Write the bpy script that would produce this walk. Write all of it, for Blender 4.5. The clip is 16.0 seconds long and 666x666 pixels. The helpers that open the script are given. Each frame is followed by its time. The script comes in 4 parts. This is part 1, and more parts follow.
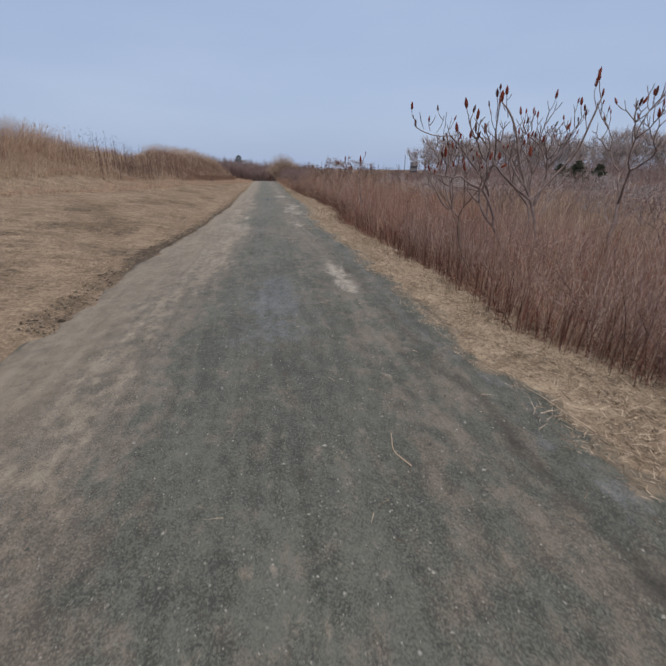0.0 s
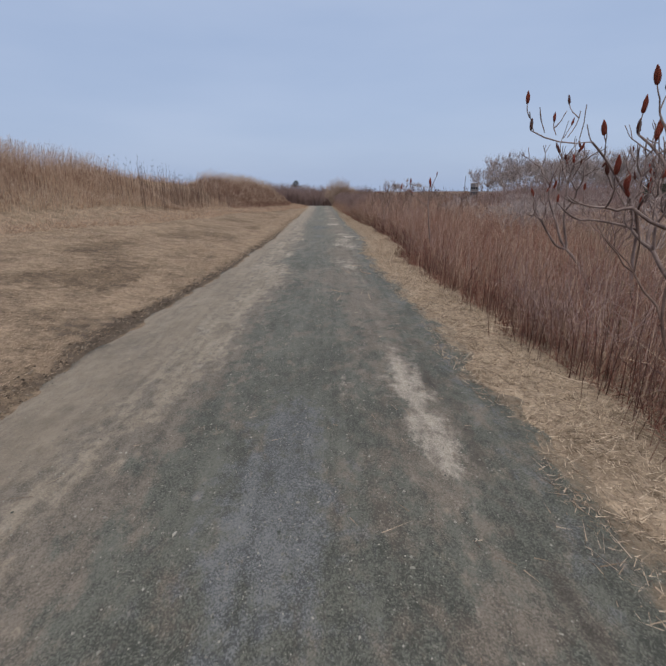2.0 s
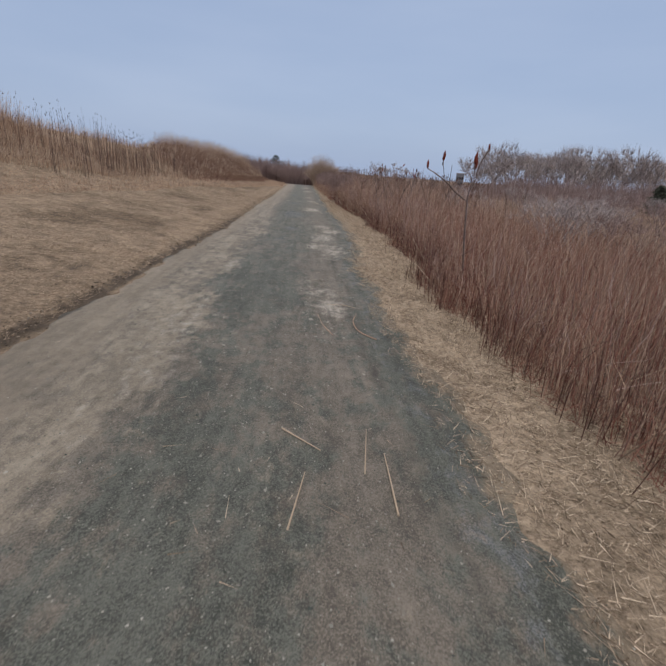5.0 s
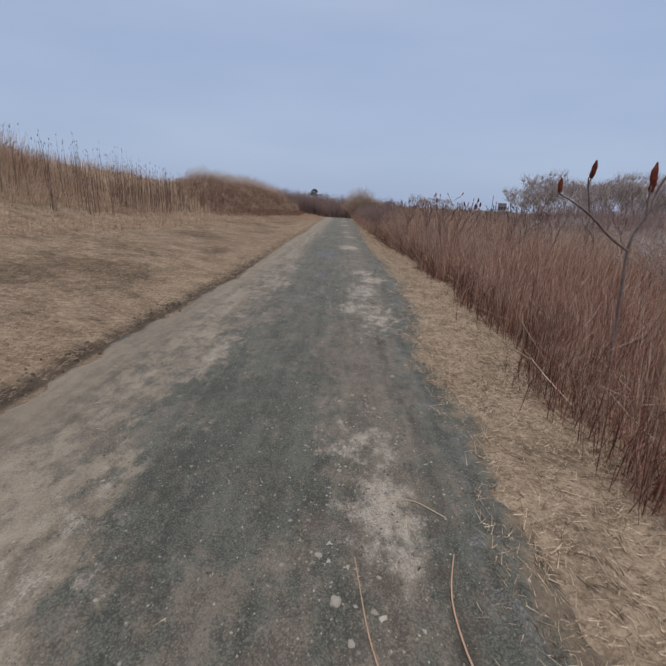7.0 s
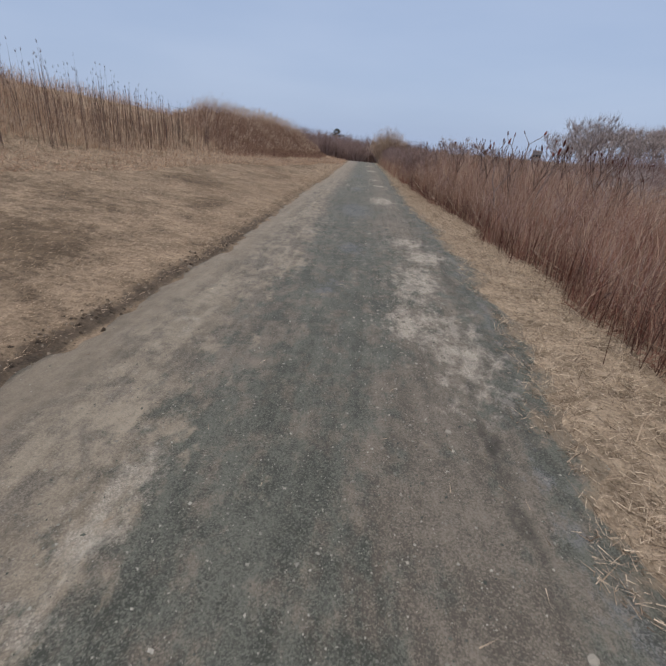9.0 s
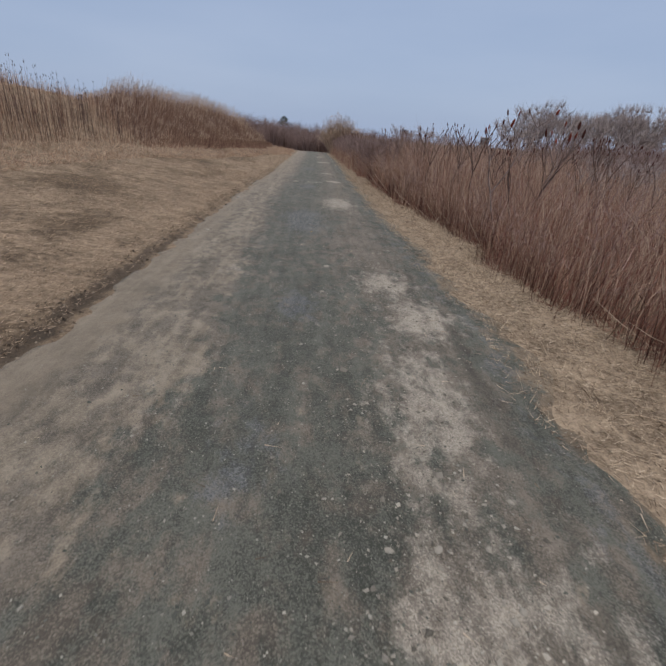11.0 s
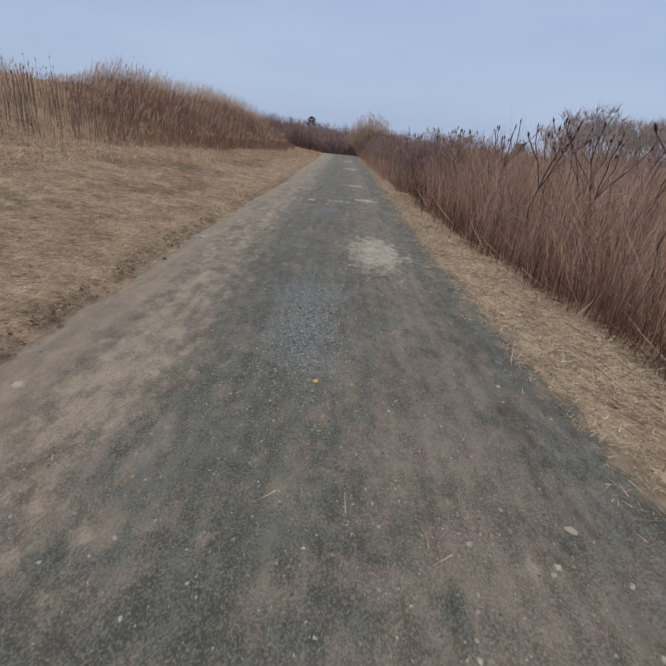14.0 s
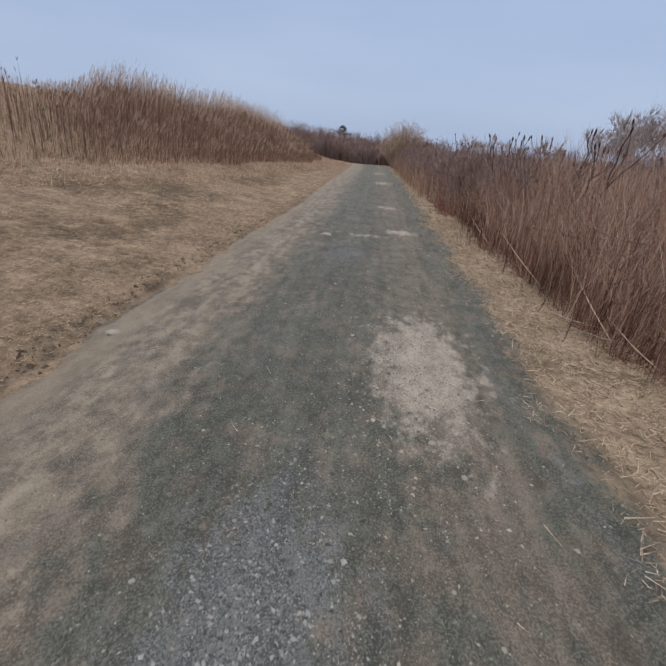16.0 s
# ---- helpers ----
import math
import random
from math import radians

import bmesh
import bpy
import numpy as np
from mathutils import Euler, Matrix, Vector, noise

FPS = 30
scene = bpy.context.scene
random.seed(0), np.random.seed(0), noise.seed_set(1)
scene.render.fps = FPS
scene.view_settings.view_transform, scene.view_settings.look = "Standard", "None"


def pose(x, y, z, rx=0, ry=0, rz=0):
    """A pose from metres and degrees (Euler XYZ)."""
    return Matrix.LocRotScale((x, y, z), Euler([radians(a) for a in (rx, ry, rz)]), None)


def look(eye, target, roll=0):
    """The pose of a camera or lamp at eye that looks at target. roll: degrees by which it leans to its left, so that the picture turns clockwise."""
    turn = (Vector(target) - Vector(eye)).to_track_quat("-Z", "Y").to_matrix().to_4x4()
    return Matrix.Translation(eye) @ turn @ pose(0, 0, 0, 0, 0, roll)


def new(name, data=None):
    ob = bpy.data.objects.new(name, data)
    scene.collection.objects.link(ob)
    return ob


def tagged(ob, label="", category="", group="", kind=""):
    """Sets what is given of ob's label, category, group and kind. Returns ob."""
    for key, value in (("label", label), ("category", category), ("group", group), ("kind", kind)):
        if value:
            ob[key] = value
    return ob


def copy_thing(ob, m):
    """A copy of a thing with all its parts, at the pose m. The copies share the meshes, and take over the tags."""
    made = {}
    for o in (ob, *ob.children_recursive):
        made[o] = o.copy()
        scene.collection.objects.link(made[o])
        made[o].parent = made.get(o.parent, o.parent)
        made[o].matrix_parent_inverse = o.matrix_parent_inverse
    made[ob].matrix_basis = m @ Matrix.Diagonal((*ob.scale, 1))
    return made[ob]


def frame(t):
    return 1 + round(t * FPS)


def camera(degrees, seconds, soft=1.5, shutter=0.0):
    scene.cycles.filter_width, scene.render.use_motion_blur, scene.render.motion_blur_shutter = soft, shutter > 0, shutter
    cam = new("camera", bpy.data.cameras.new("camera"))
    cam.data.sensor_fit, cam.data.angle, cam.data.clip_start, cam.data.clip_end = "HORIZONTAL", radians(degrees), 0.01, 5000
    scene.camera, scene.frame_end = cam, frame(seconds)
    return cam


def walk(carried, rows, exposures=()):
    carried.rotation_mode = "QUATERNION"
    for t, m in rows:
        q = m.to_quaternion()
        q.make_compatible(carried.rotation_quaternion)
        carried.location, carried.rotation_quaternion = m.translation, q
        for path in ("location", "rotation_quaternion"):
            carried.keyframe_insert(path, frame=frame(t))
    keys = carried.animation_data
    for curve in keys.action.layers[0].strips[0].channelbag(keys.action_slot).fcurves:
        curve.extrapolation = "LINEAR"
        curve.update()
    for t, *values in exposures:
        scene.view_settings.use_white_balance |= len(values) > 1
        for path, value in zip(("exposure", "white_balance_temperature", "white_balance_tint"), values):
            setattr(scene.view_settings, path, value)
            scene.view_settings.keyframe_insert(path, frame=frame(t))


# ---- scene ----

# ---- camera ----
cam = camera(74.7, 16.0, soft=1.8, shutter=0.1)
PATH = [
    (0.0, 0.000, 0.000, 1.686, 69.33, -0.80, -8.70),
    (0.5, 0.100, 0.804, 1.778, 72.03, -0.50, -2.80),
    (1.0, 0.242, 1.614, 1.778, 72.73, 1.30, -4.00),
    (1.5, 0.265, 2.350, 1.765, 72.93, -2.40, -1.80),
    (2.0, 0.348, 3.129, 1.752, 72.03, 0.30, -1.60),
    (2.5, 0.307, 3.888, 1.726, 71.83, -3.50, 1.60),
    (3.0, 0.368, 4.698, 1.712, 70.33, 0.10, -2.50),
    (3.5, 0.320, 5.498, 1.685, 69.33, -4.20, -0.90),
    (6.0, 0.724, 9.747, 1.653, 70.93, -3.20, -4.90),
    (6.5, 0.655, 10.497, 1.654, 73.13, -7.50, 4.10),
    (7.0, 0.675, 11.300, 1.640, 73.33, -2.90, 1.10),
    (7.5, 0.553, 12.058, 1.600, 71.93, -4.20, 4.70),
    (8.0, 0.422, 12.845, 1.574, 71.03, -2.30, 4.70),
    (10.5, 0.342, 16.465, 1.494, 60.60, -8.40, 2.30),
    (11.0, 0.395, 17.324, 1.494, 65.70, -3.80, -2.30),
    (11.5, 0.261, 18.136, 1.448, 64.10, -7.60, 9.60),
    (12.0, 0.313, 18.968, 1.476, 68.20, -2.90, -0.50),
    (12.5, 0.252, 19.758, 1.448, 67.00, -5.40, 6.50),
    (13.0, 0.342, 20.607, 1.457, 67.00, -5.20, 5.40),
    (13.5, 0.374, 21.403, 1.420, 65.30, -5.80, 7.80),
    (14.0, 0.464, 22.261, 1.420, 65.70, -4.90, 1.20),
    (14.5, 0.461, 23.114, 1.365, 63.10, -2.90, 6.30),
    (15.0, 0.566, 23.888, 1.430, 67.50, -1.10, -3.70),
    (15.5, 0.530, 24.603, 1.430, 66.60, -5.50, 4.20),
    (16.0, 0.538, 25.270, 1.476, 66.40, -4.00, 5.10),
]

walk(cam, [(r[0], pose(*r[1:])) for r in PATH],
     [(0.0, 0.03), (2.0, 0.03), (3.5, -0.02), (8.2, -0.05), (10.3, 0.2), (10.6, 0.18), (11.0, -0.12), (11.5, -0.15), (12.3, -0.05), (13.0, 0.03), (14.0, 0.04), (14.5, 0.1), (15.2, 0.13), (16.0, 0.06)])

# ---- light: a dull overcast evening ----
world = bpy.data.worlds.new("world")
scene.world = world
world.use_nodes = True
wn = world.node_tree.nodes
wl = world.node_tree.links
wn.clear()
w_out = wn.new("ShaderNodeOutputWorld")
w_sky = wn.new("ShaderNodeTexSky")
w_sky.sky_type = "NISHITA"
w_sky.sun_disc = False
w_sky.sun_elevation = radians(38)
w_sky.sun_rotation = radians(200)
w_sky.air_density, w_sky.dust_density = 1.2, 2.0
w_coord = wn.new("ShaderNodeTexCoord")
w_map = wn.new("ShaderNodeMapping")
w_map.inputs["Scale"].default_value = (1.2, 1.2, 5.0)
w_noise = wn.new("ShaderNodeTexNoise")
w_noise.inputs["Scale"].default_value = 1.6
w_noise.inputs["Detail"].default_value = 4
w_ramp = wn.new("ShaderNodeValToRGB")
w_ramp.color_ramp.elements[0].position, w_ramp.color_ramp.elements[0].color = 0.3, (0.376, 0.478, 0.692, 1)
w_ramp.color_ramp.elements[1].position, w_ramp.color_ramp.elements[1].color = 0.72, (0.438, 0.533, 0.737, 1)
w_bg1 = wn.new("ShaderNodeBackground")
w_bg1.inputs["Strength"].default_value = 0.012
w_bg2 = wn.new("ShaderNodeBackground")
w_bg2.inputs["Strength"].default_value = 0.86
w_sep = wn.new("ShaderNodeSeparateXYZ")
w_up = wn.new("ShaderNodeMapRange")
w_up.inputs["From Min"].default_value, w_up.inputs["From Max"].default_value = 0.3, 0.95
w_up.interpolation_type = "SMOOTHSTEP"
w_high = wn.new("ShaderNodeMix")
w_high.data_type = "RGBA"
w_high.inputs[7].default_value = (1.42, 1.32, 1.2, 1)
wl.new(w_coord.outputs["Generated"], w_sep.inputs[0])
wl.new(w_sep.outputs["Z"], w_up.inputs[0])
wl.new(w_up.outputs[0], w_high.inputs[0])
wl.new(w_ramp.outputs[0], w_high.inputs[6])
w_add = wn.new("ShaderNodeAddShader")
wl.new(w_sky.outputs[0], w_bg1.inputs[0])
wl.new(w_coord.outputs["Generated"], w_map.inputs[0])
wl.new(w_map.outputs[0], w_noise.inputs["Vector"])
wl.new(w_noise.outputs["Fac"], w_ramp.inputs[0])
wl.new(w_high.outputs[2], w_bg2.inputs[0])
wl.new(w_bg1.outputs[0], w_add.inputs[0])
wl.new(w_bg2.outputs[0], w_add.inputs[1])
wl.new(w_add.outputs[0], w_out.inputs[0])

sun = new("sun", bpy.data.lights.new("sun", "SUN"))
sun.data.energy = 1.1
sun.data.angle = radians(40)
sun.data.color = (1.0, 0.93, 0.84)
sun.matrix_world = look((0, 0, 30), (-6, 14, 0))

# ---- materials ----


def material(name, colours, scale=8.0, rough=0.9, bump=0.3, bump_scale=40.0, island=0.0, fine=0.35, stretch=(1, 1, 1), spec=0.2):
    """Two noises, broad and fine, pick between the colours; island: how far single pieces differ in brightness."""
    m = bpy.data.materials.new(name)
    m.use_nodes = True
    n, l = m.node_tree.nodes, m.node_tree.links
    b = n["Principled BSDF"]
    b.inputs["Roughness"].default_value = rough
    b.inputs["Specular IOR Level"].default_value = spec
    tc = n.new("ShaderNodeTexCoord")
    mp = n.new("ShaderNodeMapping")
    mp.inputs["Scale"].default_value = stretch
    l.new(tc.outputs["Object"], mp.inputs[0])
    big = n.new("ShaderNodeTexNoise")
    big.inputs["Scale"].default_value = scale
    big.inputs["Detail"].default_value = 5
    small = n.new("ShaderNodeTexNoise")
    small.inputs["Scale"].default_value = bump_scale
    small.inputs["Detail"].default_value = 6
    l.new(mp.outputs[0], big.inputs["Vector"])
    l.new(mp.outputs[0], small.inputs["Vector"])
    mixf = n.new("ShaderNodeMix")
    mixf.inputs[0].default_value = fine
    l.new(big.outputs["Fac"], mixf.inputs[2])
    l.new(small.outputs["Fac"], mixf.inputs[3])
    fac = mixf.outputs[0]
    if island > 0:
        geo = n.new("ShaderNodeNewGeometry")
        mi = n.new("ShaderNodeMix")
        mi.inputs[0].default_value = island
        l.new(fac, mi.inputs[2])
        l.new(geo.outputs["Random Per Island"], mi.inputs[3])
        fac = mi.outputs[0]
    ramp = n.new("ShaderNodeValToRGB")
    el = ramp.color_ramp.elements
    lo, hi = (0.3, 0.7) if island == 0 else (0.15, 0.85)
    while len(el) < len(colours):
        el.new(0.5)
    for i, c in enumerate(colours):
        el[i].position = lo + (hi - lo) * i / (len(colours) - 1)
        el[i].color = (*c, 1)
    l.new(fac, ramp.inputs[0])
    l.new(ramp.outputs[0], b.inputs["Base Color"])
    if bump > 0:
        bp = n.new("ShaderNodeBump")
        bp.inputs["Strength"].default_value = bump
        bp.inputs["Distance"].default_value = 0.01
        l.new(small.outputs["Fac"], bp.inputs["Height"])
        l.new(bp.outputs[0], b.inputs["Normal"])
    return m


def layered(name, base, layers, bump=0.6, grain=70.0, rough=0.95, drawn=1.0, pebbly=0.0, crisp=0.14):
    """A ground surface: a mottled base, and over it layers (attribute, dark, light, ragged scale, raggedness) where the mesh's own mask lays them.
    pebbly: how far single grains of gravel, about 1 / grain metres across, differ in tone; a layer's sixth number scales it."""
    m = bpy.data.materials.new(name)
    m.use_nodes = True
    n, l = m.node_tree.nodes, m.node_tree.links
    b = n["Principled BSDF"]
    b.inputs["Roughness"].default_value = rough
    b.inputs["Specular IOR Level"].default_value = 0.4 if pebbly else 0.15
    tc = n.new("ShaderNodeTexCoord")
    along = n.new("ShaderNodeMapping")
    along.inputs["Scale"].default_value = (1.0, drawn, 1.0)
    l.new(tc.outputs["Object"], along.inputs[0])

    def grain_at(scale, detail=5, roughness=0.65, stretched=True):
        t = n.new("ShaderNodeTexNoise")
        t.inputs["Scale"].default_value = scale
        t.inputs["Detail"].default_value = detail
        t.inputs["Roughness"].default_value = roughness
        l.new(along.outputs[0] if stretched else tc.outputs["Object"], t.inputs["Vector"])
        return t.outputs["Fac"]

    def maths(op, x, y, z=None):
        q = n.new("ShaderNodeMath")
        q.operation = op
        for k, v in enumerate((x, y, z)):
            if v is None:
                continue
            if isinstance(v, (int, float)):
                q.inputs[k].default_value = v
            else:
                l.new(v, q.inputs[k])
        return q.outputs[0]

    fine, mid, broad = grain_at(grain, 4, 0.7, False), grain_at(14.0, 6, 0.62), grain_at(2.2)
    cell = n.new("ShaderNodeTexVoronoi")
    cell.inputs["Scale"].default_value = grain * 2.1
    cell.inputs["Randomness"].default_value = 1.0
    l.new(tc.outputs["Object"], cell.inputs["Vector"])
    pick = n.new("ShaderNodeSeparateColor")
    l.new(cell.outputs["Color"], pick.inputs[0])
    speck = maths("MULTIPLY_ADD", maths("POWER", pick.outputs[0], 2.2), 1.0, -0.31)
    ground_tone = maths("ADD", maths("ADD", fine, mid), broad)
    if pebbly:
        # faint wheel marks that run along the track
        far_drawn = n.new("ShaderNodeMapping")
        far_drawn.inputs["Scale"].default_value = (1.0, 0.05, 1.0)
        l.new(tc.outputs["Object"], far_drawn.inputs[0])
        marks = n.new("ShaderNodeTexNoise")
        marks.inputs["Scale"].default_value = 11.0
        marks.inputs["Detail"].default_value = 3
        l.new(far_drawn.outputs[0], marks.inputs["Vector"])
        ground_tone = maths("ADD", ground_tone, maths("MULTIPLY_ADD", marks.outputs["Fac"], 0.7, -0.35))

    def tone(dark, light, pebbles=1.0):
        v = maths("MULTIPLY_ADD", speck, pebbly * pebbles, ground_tone) if pebbly else ground_tone
        r = n.new("ShaderNodeMapRange")
        r.inputs["From Min"].default_value, r.inputs["From Max"].default_value = 1.2, 1.8
        l.new(v, r.inputs[0])
        c = n.new("ShaderNodeMix")
        c.data_type = "RGBA"
        c.inputs[6].default_value, c.inputs[7].default_value = (*dark, 1), (*light, 1)
        l.new(r.outputs[0], c.inputs[0])
        return c.outputs[2]

    colour = tone(*base)
    for attr, dark, light, scale, ragged, *some in layers:
        a = n.new("ShaderNodeAttribute")
        a.attribute_name = attr
        edge = maths("MULTIPLY_ADD", grain_at(scale, 8, 0.66), ragged, a.outputs["Fac"])
        r = n.new("ShaderNodeMapRange")
        r.interpolation_type = "SMOOTHSTEP"
        r.inputs["From Min"].default_value, r.inputs["From Max"].default_value = 0.5 - crisp + ragged / 2, 0.5 + crisp + ragged / 2
        l.new(edge, r.inputs[0])
        c = n.new("ShaderNodeMix")
        c.data_type = "RGBA"
        l.new(r.outputs[0], c.inputs[0])
        l.new(colour, c.inputs[6])
        l.new(tone(dark, light, *some), c.inputs[7])
        colour = c.outputs[2]
    l.new(colour, b.inputs["Base Color"])
    h = maths("MULTIPLY_ADD", mid, 2.0, fine)
    if pebbly:
        h = maths("MULTIPLY_ADD", pick.outputs[1], 0.45, h)
    bp = n.new("ShaderNodeBump")
    bp.inputs["Strength"].default_value = bump
    bp.inputs["Distance"].default_value = 0.012 if pebbly else 0.02
    l.new(h, bp.inputs["Height"])
    l.new(bp.outputs[0], b.inputs["Normal"])
    return m


M_TURF = layered("dry_turf", ((0.095, 0.071, 0.052), (0.39, 0.3, 0.222)),
                 [("thin", (0.075, 0.057, 0.042), (0.2, 0.148, 0.105), 5.0, 1.2),
                  ("strawy", (0.12, 0.092, 0.068), (0.47, 0.375, 0.285), 6.0, 0.8),
                  ("brush", (0.07, 0.048, 0.038), (0.2, 0.135, 0.1), 3.0, 0.8),
                  ("soil", (0.05, 0.041, 0.034), (0.14, 0.11, 0.088), 7.0, 0.9)], bump=0.9, grain=60)
M_GRAVEL = layered("gravel", ((0.054, 0.059, 0.051), (0.158, 0.163, 0.144)),
                   [("brownish", (0.099, 0.087, 0.074), (0.237, 0.209, 0.178), 6.0, 2.6, 0.8),
                    ("crust", (0.167, 0.144, 0.116), (0.359, 0.311, 0.252), 7.5, 2.8, 0.4),
                    ("bluish", (0.077, 0.084, 0.090), (0.202, 0.212, 0.221), 9.0, 2.2, 1.4),
                    ("dust", (0.182, 0.155, 0.124), (0.305, 0.261, 0.211), 4.0, 1.3, 0.2),
                    ("pale", (0.241, 0.216, 0.189), (0.492, 0.447, 0.393), 9.0, 2.0, 1.0),
                    ("strawy", (0.131, 0.104, 0.078), (0.296, 0.239, 0.178), 9.0, 2.2, 0.3),
                    ("dark", (0.048, 0.045, 0.039), (0.117, 0.108, 0.092), 6.0, 1.6, 0.6)], bump=1.0, grain=85, rough=0.72, drawn=0.6, pebbly=0.72, crisp=0.24)
M_REED = material("red_brown_stem", [(0.07, 0.026, 0.021), (0.23, 0.098, 0.076), (0.47, 0.3, 0.232)], 1.1, island=0.62, bump=0)
M_REED_TOP = material("grey_brown_twig", [(0.17, 0.108, 0.085), (0.36, 0.248, 0.195), (0.6, 0.46, 0.365)], 1.1, island=0.62, bump=0)
M_MAUVE = material("mauve_twig", [(0.12, 0.076, 0.071), (0.27, 0.182, 0.168), (0.47, 0.36, 0.33)], 1.4, island=0.65, bump=0)
M_PALE = material("tan_grass_stem", [(0.185, 0.118, 0.086), (0.4, 0.27, 0.198), (0.62, 0.462, 0.35)], 3, island=0.7, bump=0)
M_PLUME = material("blond_plume", [(0.27, 0.186, 0.138), (0.5, 0.378, 0.29), (0.7, 0.572, 0.46)], 2, island=0.6, bump=0)
M_RUST = material("rust_grass_stem", [(0.08, 0.044, 0.035), (0.2, 0.118, 0.09), (0.4, 0.265, 0.2)], 3, island=0.7, bump=0)
M_STRAW = material("straw", [(0.115, 0.082, 0.06), (0.39, 0.305, 0.232), (0.66, 0.55, 0.435)], 3, island=0.8, bump=0)
M_MOWN = material("mown_grass", [(0.085, 0.062, 0.047), (0.305, 0.228, 0.17), (0.6, 0.475, 0.365)], 1.2, island=0.6, bump=0)
M_BARK = material("grey_bark", [(0.085, 0.062, 0.057), (0.195, 0.148, 0.138), (0.34, 0.275, 0.258)], 6, bump=0.6, bump_scale=50)
M_BROWNBARK = material("brown_bark", [(0.05, 0.03, 0.026), (0.12, 0.08, 0.068), (0.2, 0.15, 0.13)], 6, bump=0.6, bump_scale=50)
M_DRUPE = material("dark_red_fruit", [(0.06, 0.014, 0.012), (0.2, 0.045, 0.03), (0.36, 0.11, 0.07)], 30, bump=1.0, bump_scale=120)
M_DRYDRUPE = material("brown_red_fruit", [(0.03, 0.013, 0.012), (0.09, 0.032, 0.026), (0.16, 0.07, 0.055)], 30, bump=1.0, bump_scale=120)
# bark tones lightened, so that the colour itself holds the haze over distant trees
M_HAZY_TWIG = material("hazy_far_twigs", [(0.19, 0.16, 0.158), (0.34, 0.29, 0.284), (0.5, 0.44, 0.425)], 2, island=0.6, bump=0)
M_NEEDLE = material("dark_needles", [(0.028, 0.033, 0.025), (0.06, 0.068, 0.05), (0.11, 0.118, 0.088)], 4, island=0.5, bump=0)
M_STONE = material("pale_stone", [(0.1, 0.095, 0.086), (0.2, 0.19, 0.172), (0.34, 0.32, 0.288)], 12, island=0.7, bump=0.4, bump_scale=90)
M_WALL = material("grey_render", [(0.17, 0.17, 0.185), (0.24, 0.24, 0.255)], 0.5, bump=0.1)
M_GLASS = material("dark_glass", [(0.03, 0.035, 0.045), (0.05, 0.055, 0.065)], 0.5, rough=0.15, bump=0, spec=0.5)
M_LEAF = material("orange_leaf", [(0.42, 0.25, 0.07), (0.62, 0.43, 0.16)], 60, bump=0.3)

# ---- shapes ----
rng = np.random.default_rng(7)


def smooth(a, b, v):
    t = np.clip((np.asarray(v, float) - a) / (b - a), 0, 1)
    return t * t * (3 - 2 * t)


def wave(x, y, s, seed=0):
    """A cheap smooth noise of the plan, about -1 to 1, with features about s metres across."""
    x, y = np.asarray(x, float) / s, np.asarray(y, float) / s
    v = 0
    for k, (a, b, c) in enumerate(((1.0, 0.7, 0.0), (-0.8, 1.3, 1.7), (1.9, -0.6, 4.1), (0.4, 2.3, 2.2), (-2.7, -1.1, 5.0))):
        v = v + np.sin(a * x * 2.2 + b * y * 2.2 + c + seed * 1.37 * (k + 1)) / (1 + 0.35 * k)
    return v / 2.6


def road_axis(y):
    """How far the far end of the road bends to the left."""
    return -0.012 * np.maximum(0, np.asarray(y, float) - 60) ** 1.6


def left_edge(y):
    y = np.asarray(y, float)
    return -2.06 + 0.31 * smooth(8, 13.5, y) + 0.24 * smooth(15, 22, y) + 0.22 * smooth(29, 37, y) + 0.14 * smooth(40, 56, y) + 0.025 * wave(y, 0 * y, 1.4, 23) + road_axis(y)


def right_edge(y):
    y = np.asarray(y, float)
    return 1.88 - 0.06 * smooth(10, 13, y) + 0.36 * smooth(16.5, 19, y) - 0.15 * smooth(23, 28, y) + 0.09 * wave(y, 0 * y, 1.1, 17) + 0.04 * wave(y, 0 * y, 0.35, 18) - 0.1 * smooth(45, 60, y) + road_axis(y)


def reed_foot(y):
    return 2.68 + 0.5 * smooth(13, 20, y) - 0.38 * smooth(25, 30, y) - 0.68 * smooth(32, 46, y) + road_axis(y)


def grass_foot(y):
    """Where the tall grass on the bank begins."""
    y = np.asarray(y, float)
    return -9.0 + 0.152 * np.clip(y - 14, 0, 38) + 0.45 * wave(y, 0 * y, 5, 3) + road_axis(y)


def tall_foot(y):
    """The tall grass keeps back up the slope at first, and comes down to the foot of the bank farther on."""
    return grass_foot(y) - 1.5 * (1 - smooth(23, 31, y))


def base_level(y):
    q = (18 - np.asarray(y, float)) / 2.5
    crest = np.minimum(np.logaddexp(0, (np.asarray(y, float) - 63) / 3.0) * 3.0, 50)
    return 0.017 * 2.5 * np.logaddexp(0, q) - 0.034 * crest


